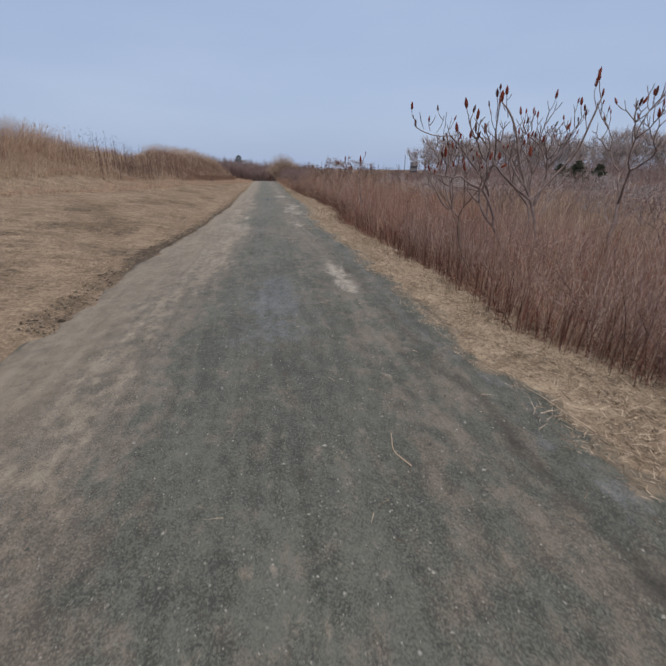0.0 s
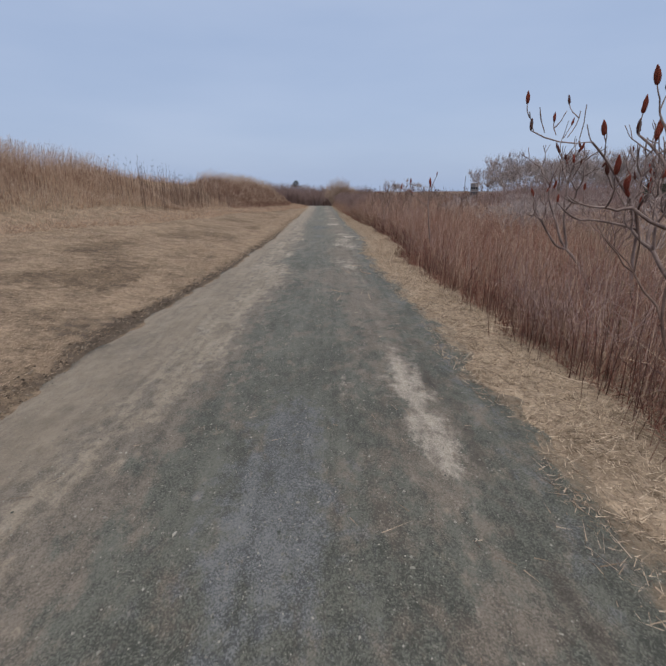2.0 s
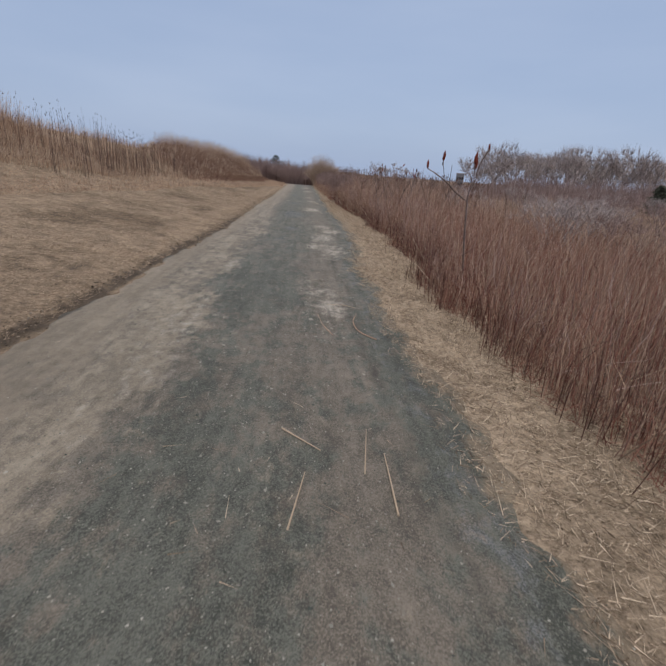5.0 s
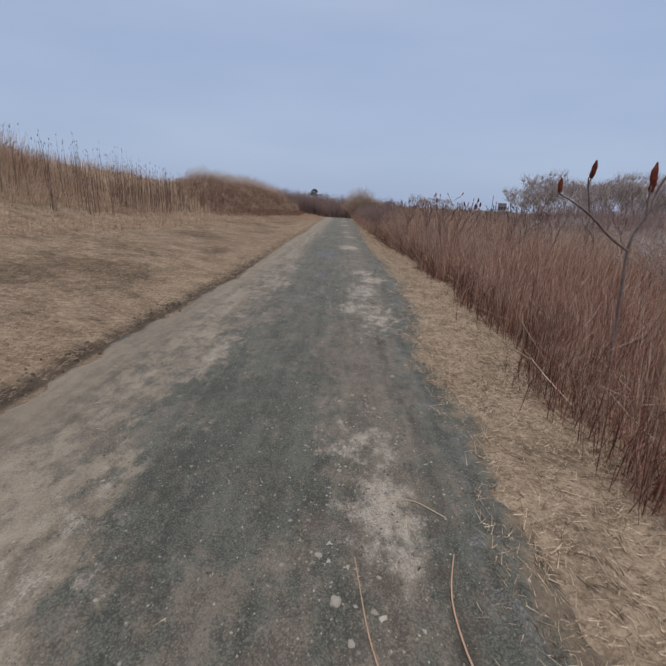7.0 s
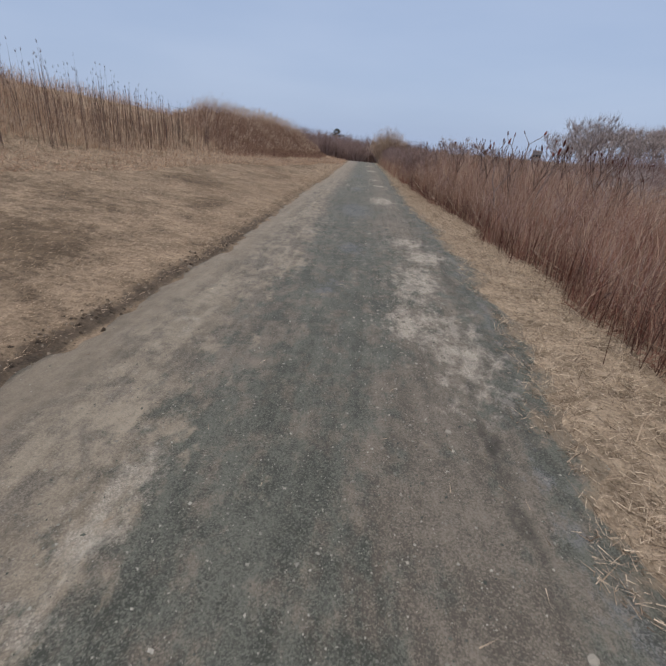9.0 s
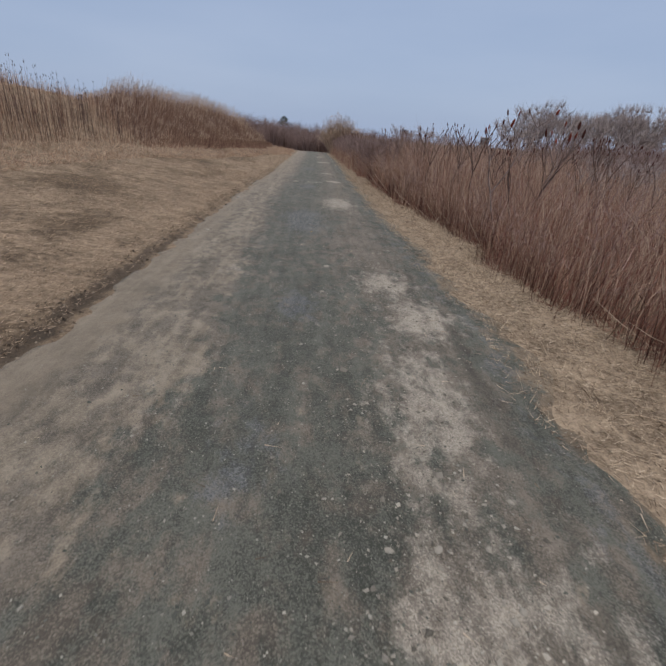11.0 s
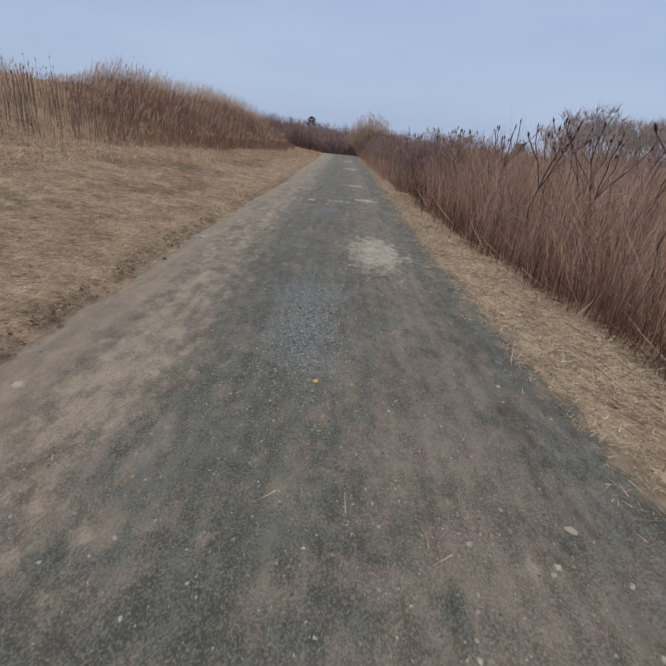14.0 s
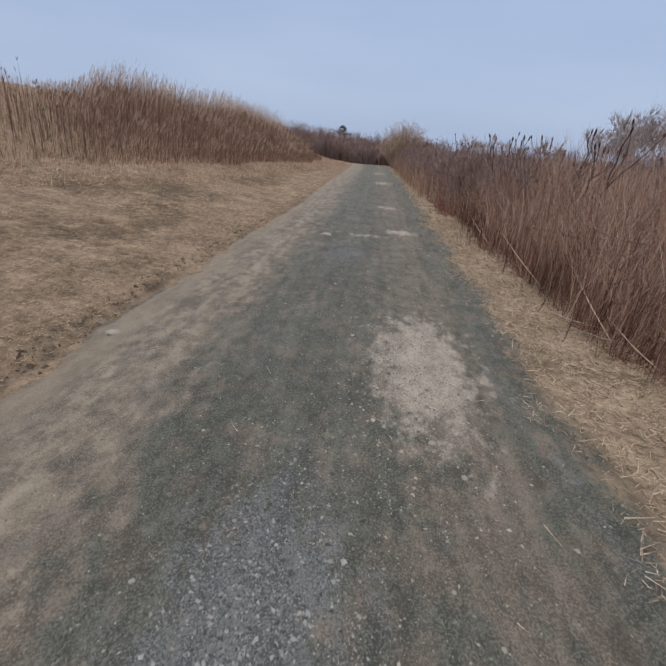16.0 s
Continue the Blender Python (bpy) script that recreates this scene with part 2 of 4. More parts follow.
def level(x, y):
    """The ground's height."""
    x, y = np.asarray(x, float), np.asarray(y, float)
    z = base_level(np.maximum(y, -30))
    d = left_edge(y) - x
    end = 1 - smooth(58, 95, y)
    up = 0.055 * smooth(0.0, 0.14, d + 0.05 * wave(x, y, 0.5)) + 0.13 * np.clip(d, 0, None) * end * (1 - 0.5 * smooth(4, 12, d))
    hill = np.clip(grass_foot(y) + 0.6 - x, 0, 40)
    up = up + end * (0.95 + 0.85 * (1 - smooth(31, 47, y))) * smooth(0, 6.0, hill) + end * 1.3 * smooth(5, 26, hill)
    up = up * (1 - 0.9 * smooth(70, 130, -x))
    e = x - right_edge(y)
    up = up - 0.10 * smooth(0.5, 3, e)
    rough = 0.018 * wave(x, y, 0.7, 1) * smooth(0.1, 0.8, np.maximum(d, e)) + 0.06 * wave(x, y, 4, 2) * smooth(2.5, 6, np.maximum(d, e))
    return z + up + rough


def mesh_of(name, verts, faces, mat, smooth_faces=False):
    me = bpy.data.meshes.new(name)
    me.from_pydata(verts, [], faces)
    if smooth_faces:
        me.polygons.foreach_set("use_smooth", [True] * len(me.polygons))
    me.materials.append(mat)
    return me


def fast_mesh(name, V, tris, mat, shade=False):
    """A mesh of triangles from arrays."""
    me = bpy.data.meshes.new(name)
    V, tris = np.asarray(V, np.float32), np.asarray(tris, np.int32)
    me.vertices.add(len(V))
    me.vertices.foreach_set("co", V.ravel())
    me.loops.add(tris.size)
    me.loops.foreach_set("vertex_index", tris.ravel())
    me.polygons.add(len(tris))
    me.polygons.foreach_set("loop_start", np.arange(0, tris.size, 3, dtype=np.int32))
    me.polygons.foreach_set("use_smooth", np.full(len(tris), shade))
    me.update(calc_edges=True)
    me.validate()
    me.materials.append(mat)
    return me


def mask(me, name, values):
    me.attributes.new(name, "FLOAT", "POINT").data.foreach_set("value", np.asarray(values, np.float32).ravel())


def blobs(x, y, spots):
    """Rounded patches (x, y, half width, half length, strength)."""
    v = np.zeros_like(np.asarray(x, float))
    for px, py, rx, ry, s in spots:
        v = np.maximum(v, s * np.exp(-(((x - px) / rx) ** 2 + ((y - py) / ry) ** 2)))
    return v


def grid_mesh(name, xs, ys, height, mat):
    X, Y = np.meshgrid(xs, ys)
    Z = height(X, Y)
    V = np.stack([X, Y, Z], -1).reshape(-1, 3)
    n = len(xs)
    i, j = np.meshgrid(np.arange(n - 1), np.arange(len(ys) - 1))
    a = (j * n + i).ravel()
    T = np.concatenate([np.stack([a, a + 1, a + n + 1], 1), np.stack([a, a + n + 1, a + n], 1)])
    return fast_mesh(name, V, T, mat, True)


def tubes(P, Rr, sides=3):
    """Tapered tubes. P: stems x points x 3, Rr: stems x points. The last point closes to a tip. Gives vertices and triangles."""
    N, K, _ = P.shape
    ang = np.arange(sides) * 2 * np.pi / sides
    D = P[:, -1] - P[:, 0]
    D = D / np.maximum(np.linalg.norm(D, axis=1, keepdims=True), 1e-6)
    ref = np.where(np.abs(D[:, 2:3]) > 0.9, np.array([[1.0, 0, 0]]), np.array([[0, 0, 1.0]]))
    U = np.cross(D, ref)
    U /= np.maximum(np.linalg.norm(U, axis=1, keepdims=True), 1e-6)
    W = np.cross(D, U)
    ring = np.cos(ang)[None, :, None] * U[:, None, :] + np.sin(ang)[None, :, None] * W[:, None, :]
    body = P[:, :-1, None, :] + Rr[:, :-1, None, None] * ring[:, None]
    per = (K - 1) * sides + 1
    V = np.concatenate([body.reshape(N, -1, 3), P[:, -1:, :]], 1).reshape(-1, 3)
    one = []
    for k in range(K - 2):
        for s in range(sides):
            a, b = k * sides + s, k * sides + (s + 1) % sides
            one += [(a, b, b + sides), (a, b + sides, a + sides)]
    for s in range(sides):
        one.append(((K - 2) * sides + s, (K - 2) * sides + (s + 1) % sides, per - 1))
    T = (np.array(one)[None] + (np.arange(N) * per)[:, None, None]).reshape(-1, 3)
    return V, T


def stems(x, y, h, lean, r, bend=0.15, wind=(0, 0), foot=-0.03, sides=3):
    """Upright stalks on the ground at x, y."""
    n = len(x)
    a = rng.uniform(0, 2 * np.pi, n)
    le = np.abs(rng.normal(0, lean, n)) * h
    z = level(x, y)
    P = np.zeros((n, 3, 3))
    for k, f in enumerate((0, 0.55, 1)):
        g = f * f * (1 - bend) + f * bend
        P[:, k, 0] = x + np.cos(a) * le * g + wind[0] * h * f * f + rng.normal(0, 0.012, n) * (k == 1)
        P[:, k, 1] = y + np.sin(a) * le * g + wind[1] * h * f * f + rng.normal(0, 0.012, n) * (k == 1)
        P[:, k, 2] = z + foot * (k == 0) + h * f * np.sqrt(np.maximum(0.3, 1 - (le / np.maximum(h, 0.01) * f) ** 2))
    Rr = np.stack([r, r * 0.8, r * 0.42], 1)
    return P, tubes(P, Rr, sides)


def join(*vt):
    V, T, o = [], [], 0
    for v, t in vt:
        V.append(v)
        T.append(t + o)
        o += len(v)
    return np.concatenate(V), np.concatenate(T)


def part(name, me, parent, label=""):
    ob = new(name, me)
    ob.parent = parent
    if label:
        ob["label"] = label
    return ob


# ---- ground and road ----


def spaced(lo, hi, near_lo, near_hi, step, grow=1.25):
    v = list(np.arange(near_lo, near_hi + step / 2, step))
    s, a = step, near_hi
    while a < hi:
        s *= grow
        a += s
        v.append(min(a, hi))
    s, a = step, near_lo
    while a > lo:
        s *= grow
        a -= s
        v.insert(0, max(a, lo))
    return np.array(v)


ground_mesh = grid_mesh("ground", spaced(-1500, 1500, -5.5, 3.5, 0.075, 1.14), spaced(-600, 3000, 0, 44, 0.14, 1.14), level, M_TURF)
co = np.zeros(len(ground_mesh.vertices) * 3, np.float32)
ground_mesh.vertices.foreach_get("co", co)
gx, gy = co[0::3].astype(float), co[1::3].astype(float)
gd, ge = left_edge(gy) - gx, gx - right_edge(gy)
mask(ground_mesh, "soil", np.exp(-((gd - 0.02) / 0.15) ** 2) * (0.4 + 0.25 * smooth(6, 10, gy) - 0.2 * smooth(22, 26, gy)) + 0.5 * blobs(gx, gy, [(-2.5, 8.0, 0.5, 1.3, 1), (-2.4, 14, 0.3, 1.5, 1)]))
mask(ground_mesh, "strawy", smooth(-0.45, 0.05, ge) * (1 - smooth(1.3, 2.2, ge)))
mask(ground_mesh, "brush", smooth(1.0, 1.7, ge))
mask(ground_mesh, "thin", 0.44 * smooth(0.5, 1.2, gd) * (1 - smooth(3.0, 4.6, gd)) + 0.3 * wave(gx, gy, 1.8, 11) * smooth(0.3, 1, gd))
ground = new("ground", ground_mesh)
tagged(ground, "dry brown mown turf and straw over bare earth", "ground", kind="structure")


def road_level(x, y):
    u = np.clip((x - left_edge(y)) / (right_edge(y) - left_edge(y)), 0, 1)
    edge = np.minimum(x - left_edge(y), right_edge(y) - x) + 0.1 * wave(x, y, 0.8, 5) + 0.07 * wave(x, y, 0.22, 6)
    rut = -0.012 * np.exp(-((u - 0.82) / 0.06) ** 2) - 0.008 * np.exp(-((u - 0.3) / 0.08) ** 2)
    return base_level(np.maximum(y, -30)) + 0.02 - 0.05 * (1 - smooth(-0.16, 0.24, edge)) + rut + 0.006 * wave(x, y, 0.5, 4)


def road_mesh():
    ys = spaced(-30, 130, -1, 40, 0.06, 1.1)
    cols = np.linspace(0, 1, 70)
    V = []
    for y in ys:
        a, b = float(left_edge(y)) - 0.25, float(right_edge(y)) + 0.35
        x = a + (b - a) * cols
        V.append(np.stack([x, np.full_like(x, y), road_level(x, np.full_like(x, y))], 1))
    n = len(cols)
    i, j = np.meshgrid(np.arange(n - 1), np.arange(len(ys) - 1))
    a = (j * n + i).ravel()
    T = np.concatenate([np.stack([a, a + 1, a + n + 1], 1), np.stack([a, a + n + 1, a + n], 1)])
    V = np.concatenate(V)
    me = fast_mesh("road", V, T, M_GRAVEL, True)
    x, y = V[:, 0], V[:, 1]
    dl, dr = x - left_edge(y), right_edge(y) - x
    w = 0.06 * wave(x, y, 1.5, 12)
    later = smooth(11, 14, y)
    strip = 0.75 + 0.25 * smooth(4, 7, y) - 0.5 * later - 0.08 * smooth(24, 28, y)
    mask(me, "dust", 0.85 * (1 - smooth(strip - 0.3, strip + 0.22, dl + w)) * (0.8 + 0.25 * later))
    mask(me, "crust", 0.5 * smooth(strip - 0.4, strip, dl + w) * (1 - smooth(strip + 0.2, strip + 0.55 + 0.35 * later, dl + w)) + 0.58 * blobs(x, y, LEFT_PALE))
    mask(me, "brownish", 0.22 + 0.4 * blobs(x, y, DUSTY) + 0.36 * np.exp(-((dr - 0.85 + w) / 0.38) ** 2) + 0.8 * (1 - smooth(strip + 0.1, strip + 0.9, dl + w)) + 0.1 * smooth(14, 22, y))
    mask(me, "pale", 1.05 * blobs(x, y, RIGHT_PALE) + 0.4 * blobs(x, y, LEFT_PALE))
    mask(me, "bluish", 1.0 * blobs(x, y, BLUE) + 0.36 * np.exp(-((dr - 0.36 + w) / 0.16) ** 2))
    mask(me, "strawy", 0.95 * (1 - smooth(0.0, 0.36, dr + 0.5 * w + 0.1 * wave(x, y, 0.3, 16))))
    mask(me, "dark", 0.75 * np.exp(-((dl + 0.02) / 0.11) ** 2) + 0.5 * blobs(x, y, DAMP) + 0.5 * np.exp(-((dr - 0.58 + w) / 0.08) ** 2))
    return me


# worn patches on the track: x, y, half width, half length, strength
RIGHT_PALE = [(1.07, 6.6, 0.18, 0.8, 0.78), (1.08, 5.7, 0.16, 0.7, 0.74), (1.3, 17.6, 0.38, 1.1, 0.62), (1.2, 19.6, 0.32, 1.0, 0.66), (0.52, 6.5, 0.05, 0.45, 0.5), (1.0, 13.2, 0.24, 0.5, 0.7), (0.94, 18.1, 0.28, 0.5, 0.7), (1.45, 21.0, 0.35, 0.6, 0.75),
              (1.05, 19.2, 0.35, 0.8, 0.5), (1.25, 22.0, 0.36, 0.5, 0.75), (1.05, 28.2, 0.4, 1.05, 0.95), (1.15, 27.5, 0.25, 0.4, 0.5), (1.2, 33.6, 0.4, 0.3, 0.7), (0.6, 33.0, 0.6, 0.2, 0.5),
              (1.0, 37.0, 0.4, 0.5, 0.6), (1.0, 45.0, 0.5, 1.0, 0.6), (0.9, 13.9, 0.3, 0.4, 0.5), (0.9, 52.0, 0.5, 1.2, 0.6)]
LEFT_PALE = [(-0.6, 12.4, 0.42, 1.0, 1.0), (-0.55, 11.3, 0.34, 0.8, 0.9), (-0.57, 15.5, 0.2, 0.9, 1.0), (-0.55, 13.1, 0.22, 0.7, 0.9), (-0.7, 10.5, 0.3, 1.2, 0.6), (-0.4, 19.8, 0.22, 0.8, 0.9), (-0.45, 22.3, 0.18, 0.7, 0.9), (-0.9, 17.5, 0.25, 1.4, 0.6),
             (-0.95, 8.0, 0.35, 1.6, 0.6), (-0.7, 25.0, 0.2, 1.5, 0.5), (-0.75, 30.0, 0.2, 2.0, 0.4)]
BLUE = [(0.1, 4.9, 0.38, 0.9, 0.85), (0.12, 5.7, 0.3, 0.6, 0.8), (0.0, 3.9, 0.45, 0.6, 0.6), (0.3, 21.2, 0.2, 0.5, 0.8), (0.3, 25.4, 0.32, 0.9, 1.0), (0.28, 26.2, 0.34, 0.7, 1.0), (0.1, 18.9, 0.2, 0.5, 0.6),
        (0.25, 31.5, 0.35, 0.9, 0.7), (0.2, 39.0, 0.5, 1.5, 0.5)]
DUSTY = [(0.4, 11.6, 0.6, 1.6, 0.9), (0.9, 9.5, 0.4, 1.2, 0.7), (1.0, 15.8, 0.5, 1.6, 0.8), (0.9, 23.6, 0.45, 1.2, 0.7), (-0.2, 17.5, 0.3, 1.5, 0.6)]
DAMP = [(0.35, 8.6, 0.16, 2.2, 0.6), (0.1, 3.3, 0.5, 0.7, 0.7), (1.35, 20.3, 0.25, 0.6, 0.8), (0.25, 12.0, 0.4, 1.4, 0.4), (0.35, 17.0, 0.3, 1.2, 0.4)]

road = new("road", road_mesh())
tagged(road, "grey-green packed gravel track with pale dusty patches", "path", kind="structure")


# ---- loose cover on the ground ----


def scatter(n, y0, y1, x_of, depth, power=1.0):
    y = rng.uniform(y0, y1, n)
    x = x_of(y) + depth * rng.uniform(0, 1, n) ** power
    return x, y


def litter(x, y, length, r, tilt, height=None, along=None):
    """Loose blades: thin spikes that lie nearly flat."""
    n = len(x)
    a = rng.uniform(0, 2 * np.pi, n) if along is None else rng.normal(along, 0.6, n)
    t = np.abs(rng.normal(0, tilt, n))
    z = (level(x, y) if height is None else height(x, y)) + 0.004
    P = np.zeros((n, 2, 3))
    for k, f in enumerate((0, 1)):
        P[:, k, 0] = x + np.cos(a) * length * f * np.cos(t)
        P[:, k, 1] = y + np.sin(a) * length * f * np.cos(t)
        P[:, k, 2] = z + length * np.sin(t) * f
    return tubes(P, np.stack([r * 1.2, r * 0.4], 1), 3)


def stuff(name, vt, mat, label, category):
    return tagged(new(name, fast_mesh(name, *vt, mat)), label, category, kind="stuff")


def mown_cover():
    out = []
    for n, y0, y1, far, r in ((75000, 1, 16, 5.5, 0.0018), (75000, 15, 34, 6.0, 0.0021), (18000, 32, 62, 7.0, 0.0055)):
        y = rng.uniform(y0, y1, n)
        d = far * rng.uniform(0, 1, n) ** 1.3
        keep = rng.uniform(0, 1, n) < 0.62 + 0.3 * wave(d, y, 1.6, 14) + 0.6 * wave(d, y, 0.22, 15) + 0.4 * wave(d, y, 0.09, 19)
        y, d = y[keep], d[keep]
        x = left_edge(y) - 0.03 - d
        m = len(x)
        out.append(litter(x, y, rng.uniform(0.012, 0.055, m) * (1 + 120 * (r - 0.0018)), np.full(m, r), 0.5, along=0.3))
    return join(*out)


stuff("mown_grass", mown_cover(), M_MOWN, "short dry tan mown grass on the bank", "grass")


def verge_level(x, y):
    return np.maximum(level(x, y), np.where(x < right_edge(y) + 0.33, road_level(x, y), -9.0))


def verge_cover():
    out = []
    for n, y0, y1, r in ((52000, 0.5, 16, 0.0019), (52000, 15, 36, 0.002), (10000, 34, 62, 0.0044)):
        y = rng.uniform(y0, y1, n)
        e = rng.beta(1.5, 1.25, n) * (1.68 + 0.1 * wave(y, y * 0, 1.2, 3)) - 0.34 + 0.09 * wave(y, y * 0, 0.9, 4)
        e = e + 0.07 * wave(e, y, 0.25, 9)
        x = right_edge(y) + e
        out.append(litter(x, y, rng.gamma(1.8, 0.024, n) + 0.012, rng.uniform(0.4, 1.4, n) * r, 0.45, verge_level))
    return join(*out)


stuff("straw_litter", verge_cover(), M_STRAW, "loose dry straw lying along the verge", "straw")


def road_straw():
    n = 420
    y = rng.uniform(1, 36, n)
    u = np.where(rng.uniform(0, 1, n) < 0.7, rng.beta(4, 1.2, n), rng.uniform(0, 1, n))
    x = left_edge(y) + 0.2 + u * (right_edge(y) - left_edge(y) - 0.2)
    return litter(x, y, rng.gamma(2.5, 0.025, n) + 0.02, np.full(n, 0.002), 0.08, road_level)


stuff("stray_straw", road_straw(), M_STRAW, "stray pale straws scattered on the gravel", "straw")


def stalk(points, r, mat, label):
    """One stalk that lies on the ground."""
    cu = bpy.data.curves.new("stalk", "CURVE")
    cu.dimensions = "3D"
    cu.bevel_depth, cu.bevel_resolution = r, 1
    sp = cu.splines.new("POLY")
    P = np.array(points, float)
    t = np.linspace(0, 1, 14)
    k = np.linspace(0, 1, len(P))
    X, Y = np.interp(t, k, P[:, 0]), np.interp(t, k, P[:, 1])
    for _ in range(3):
        X[1:-1] = (X[:-2] + X[1:-1] * 2 + X[2:]) / 4
        Y[1:-1] = (Y[:-2] + Y[1:-1] * 2 + Y[2:]) / 4
    sp.points.add(13)
    for i in range(14):
        x, y = X[i], Y[i]
        z = max(float(road_level(x, y)), float(level(x, y))) + r
        sp.points[i].co = (x, y, z, 1)
        sp.points[i].radius = 1.0 - 0.5 * i / 13
    cu.materials.append(mat)
    return tagged(new("dry_stalk", cu), label, "stalk", "stalks on the path")


stalk([(0.52, 10.42), (0.75, 10.2)], 0.006, M_STRAW, "pale dry stalk lying flat on the gravel")
stalk([(0.58, 9.6), (0.66, 10.0)], 0.005, M_STRAW, "pale dry stalk lying flat on the gravel")
stalk([(1.1, 9.7), (1.12, 10.2)], 0.006, M_STRAW, "pale dry stalk lying flat on the gravel")
stalk([(0.98, 10.0), (1.05, 10.45)], 0.004, M_STRAW, "thin pale stalk lying flat on the gravel")
stalk([(0.68, 1.72), (0.62, 1.85), (0.66, 2.02)], 0.004, M_STRAW, "bent pale stalk lying on grey gravel")
stalk([(1.38, 12.1), (1.22, 12.35), (1.2, 12.7), (1.28, 12.95)], 0.006, M_PALE, "long curved stalk lying across the dusty gravel")
stalk([(0.95, 12.2), (0.86, 12.5), (0.82, 12.9)], 0.004, M_PALE, "thin curved stalk lying on dusty gravel")
stalk([(1.3, 13.2), (1.15, 13.35), (0.95, 13.3)], 0.004, M_STRAW, "thin curved stalk lying on dusty gravel")
stalk([(1.85, 1.9), (1.75, 2.5)], 0.004, M_STRAW, "straight pale stalk lying on the verge")
for k in range(26):
    sy = rng.uniform(2, 32)
    sx = float(right_edge(sy)) + rng.uniform(0.25, 1.0)
    sa = rng.uniform(0, 3.14)
    sl = rng.uniform(0.25, 0.7)
    stalk([(sx, sy), (sx + sl * math.cos(sa) * 0.5, sy + sl * math.sin(sa) * 0.5 + 0.04), (sx + sl * math.cos(sa), sy + sl * math.sin(sa))], rng.uniform(0.003, 0.006), M_STRAW, "fallen pale stalk lying on the straw verge")


def pebbles(n, place, size, height):
    """Small angular stones as squashed octahedra."""
    x, y = place(n)
    s = size(n)
    O = np.array([(1, 0, -0.3), (-1, 0, -0.3), (0, 1, -0.3), (0, -1, -0.3), (0.3, 0.1, 1), (-0.3, -0.1, 0.9)], float)
    T = np.array([(0, 2, 4), (2, 5, 4), (2, 1, 5), (1, 3, 5), (3, 4, 5), (3, 0, 4)])
    a = rng.uniform(0, 6.28, n)
    sc = s[:, None] * rng.uniform(0.6, 1.3, (n, 3)) * np.array([1, 1, 0.6])
    jit = O[None] * sc[:, None, :] * rng.uniform(0.7, 1.2, (n, 6, 1))
    jit[:, :, :2] += rng.normal(0, 0.25, (n, 6, 2)) * s[:, None, None]
    c, si = np.cos(a)[:, None], np.sin(a)[:, None]
    X = jit[:, :, 0] * c - jit[:, :, 1] * si + x[:, None]
    Y = jit[:, :, 0] * si + jit[:, :, 1] * c + y[:, None]
    Z = jit[:, :, 2] + height(x, y)[:, None] + 0.2 * s[:, None]
    V = np.stack([X, Y, Z], -1).reshape(-1, 3)
    return V, (T[None] + (np.arange(n) * 6)[:, None, None]).reshape(-1, 3)


def on_track(n):
    y = rng.uniform(0.8, 34, n)
    u = np.clip(rng.normal(0.57, 0.22, n), 0.02, 1.0)
    return left_edge(y) + u * (right_edge(y) - left_edge(y)), y


def on_patches(n):
    k = rng.integers(0, 4, n)
    cx = np.array([0.9, 1.0, 1.25, 0.85])[k]
    cy = np.array([13.4, 18.4, 21.6, 28.0])[k]
    return cx + rng.normal(0, 0.27, n), cy + rng.normal(0, 0.9, n)


M_CHIP = material("stone_chips", [(0.12, 0.112, 0.099), (0.24, 0.224, 0.2), (0.42, 0.392, 0.35)], 12, island=0.8, bump=0)
M_GRIT = material("gravel_grit", [(0.075, 0.085, 0.078), (0.19, 0.19, 0.172), (0.4, 0.385, 0.35)], 12, island=0.85, bump=0)
stuff("gravel_stones", join(pebbles(60000, on_track, lambda n: rng.gamma(2.0, 0.0011, n) + 0.0015, road_level)), M_GRIT, "loose grey gravel stones on the packed track", "gravel")
stuff("gravel_stones", join(pebbles(6500, on_patches, lambda n: rng.gamma(1.4, 0.0025, n) + 0.002, road_level)), M_CHIP, "pale coarse stones loose on the worn patches", "gravel")


def on_grey_patch(n):
    k = rng.integers(0, 3, n)
    cx = np.array([0.32, 0.3, 0.28])[k]
    cy = np.array([25.3, 26.1, 25.7])[k]
    return cx + rng.normal(0, 0.2, n), cy + rng.normal(0, 0.55, n)


M_BLUEGRIT = material("grey_grit", [(0.07, 0.077, 0.08), (0.16, 0.17, 0.175), (0.32, 0.33, 0.335)], 12, island=0.85, bump=0)
stuff("gravel_stones", pebbles(9000, on_grey_patch, lambda n: rng.gamma(2.0, 0.0014, n) + 0.002, road_level), M_BLUEGRIT, "fresh light grey gravel loose in the worn hollows", "gravel")


def edge_clods(n):
    y = 4 + 34 * rng.uniform(0, 1, n) ** 1.3
    return left_edge(y) - 0.06 + rng.normal(0, 0.07, n), y


M_CLOD = material("earth_clod", [(0.045, 0.035, 0.028), (0.12, 0.092, 0.07), (0.26, 0.22, 0.18)], 9, island=0.7, bump=0.5)
stuff("earth_clods", pebbles(5200, edge_clods, lambda n: rng.gamma(2, 0.0034, n) + 0.003, level), M_CLOD, "dark crumbled earth along the cut edge of the turf", "earth")


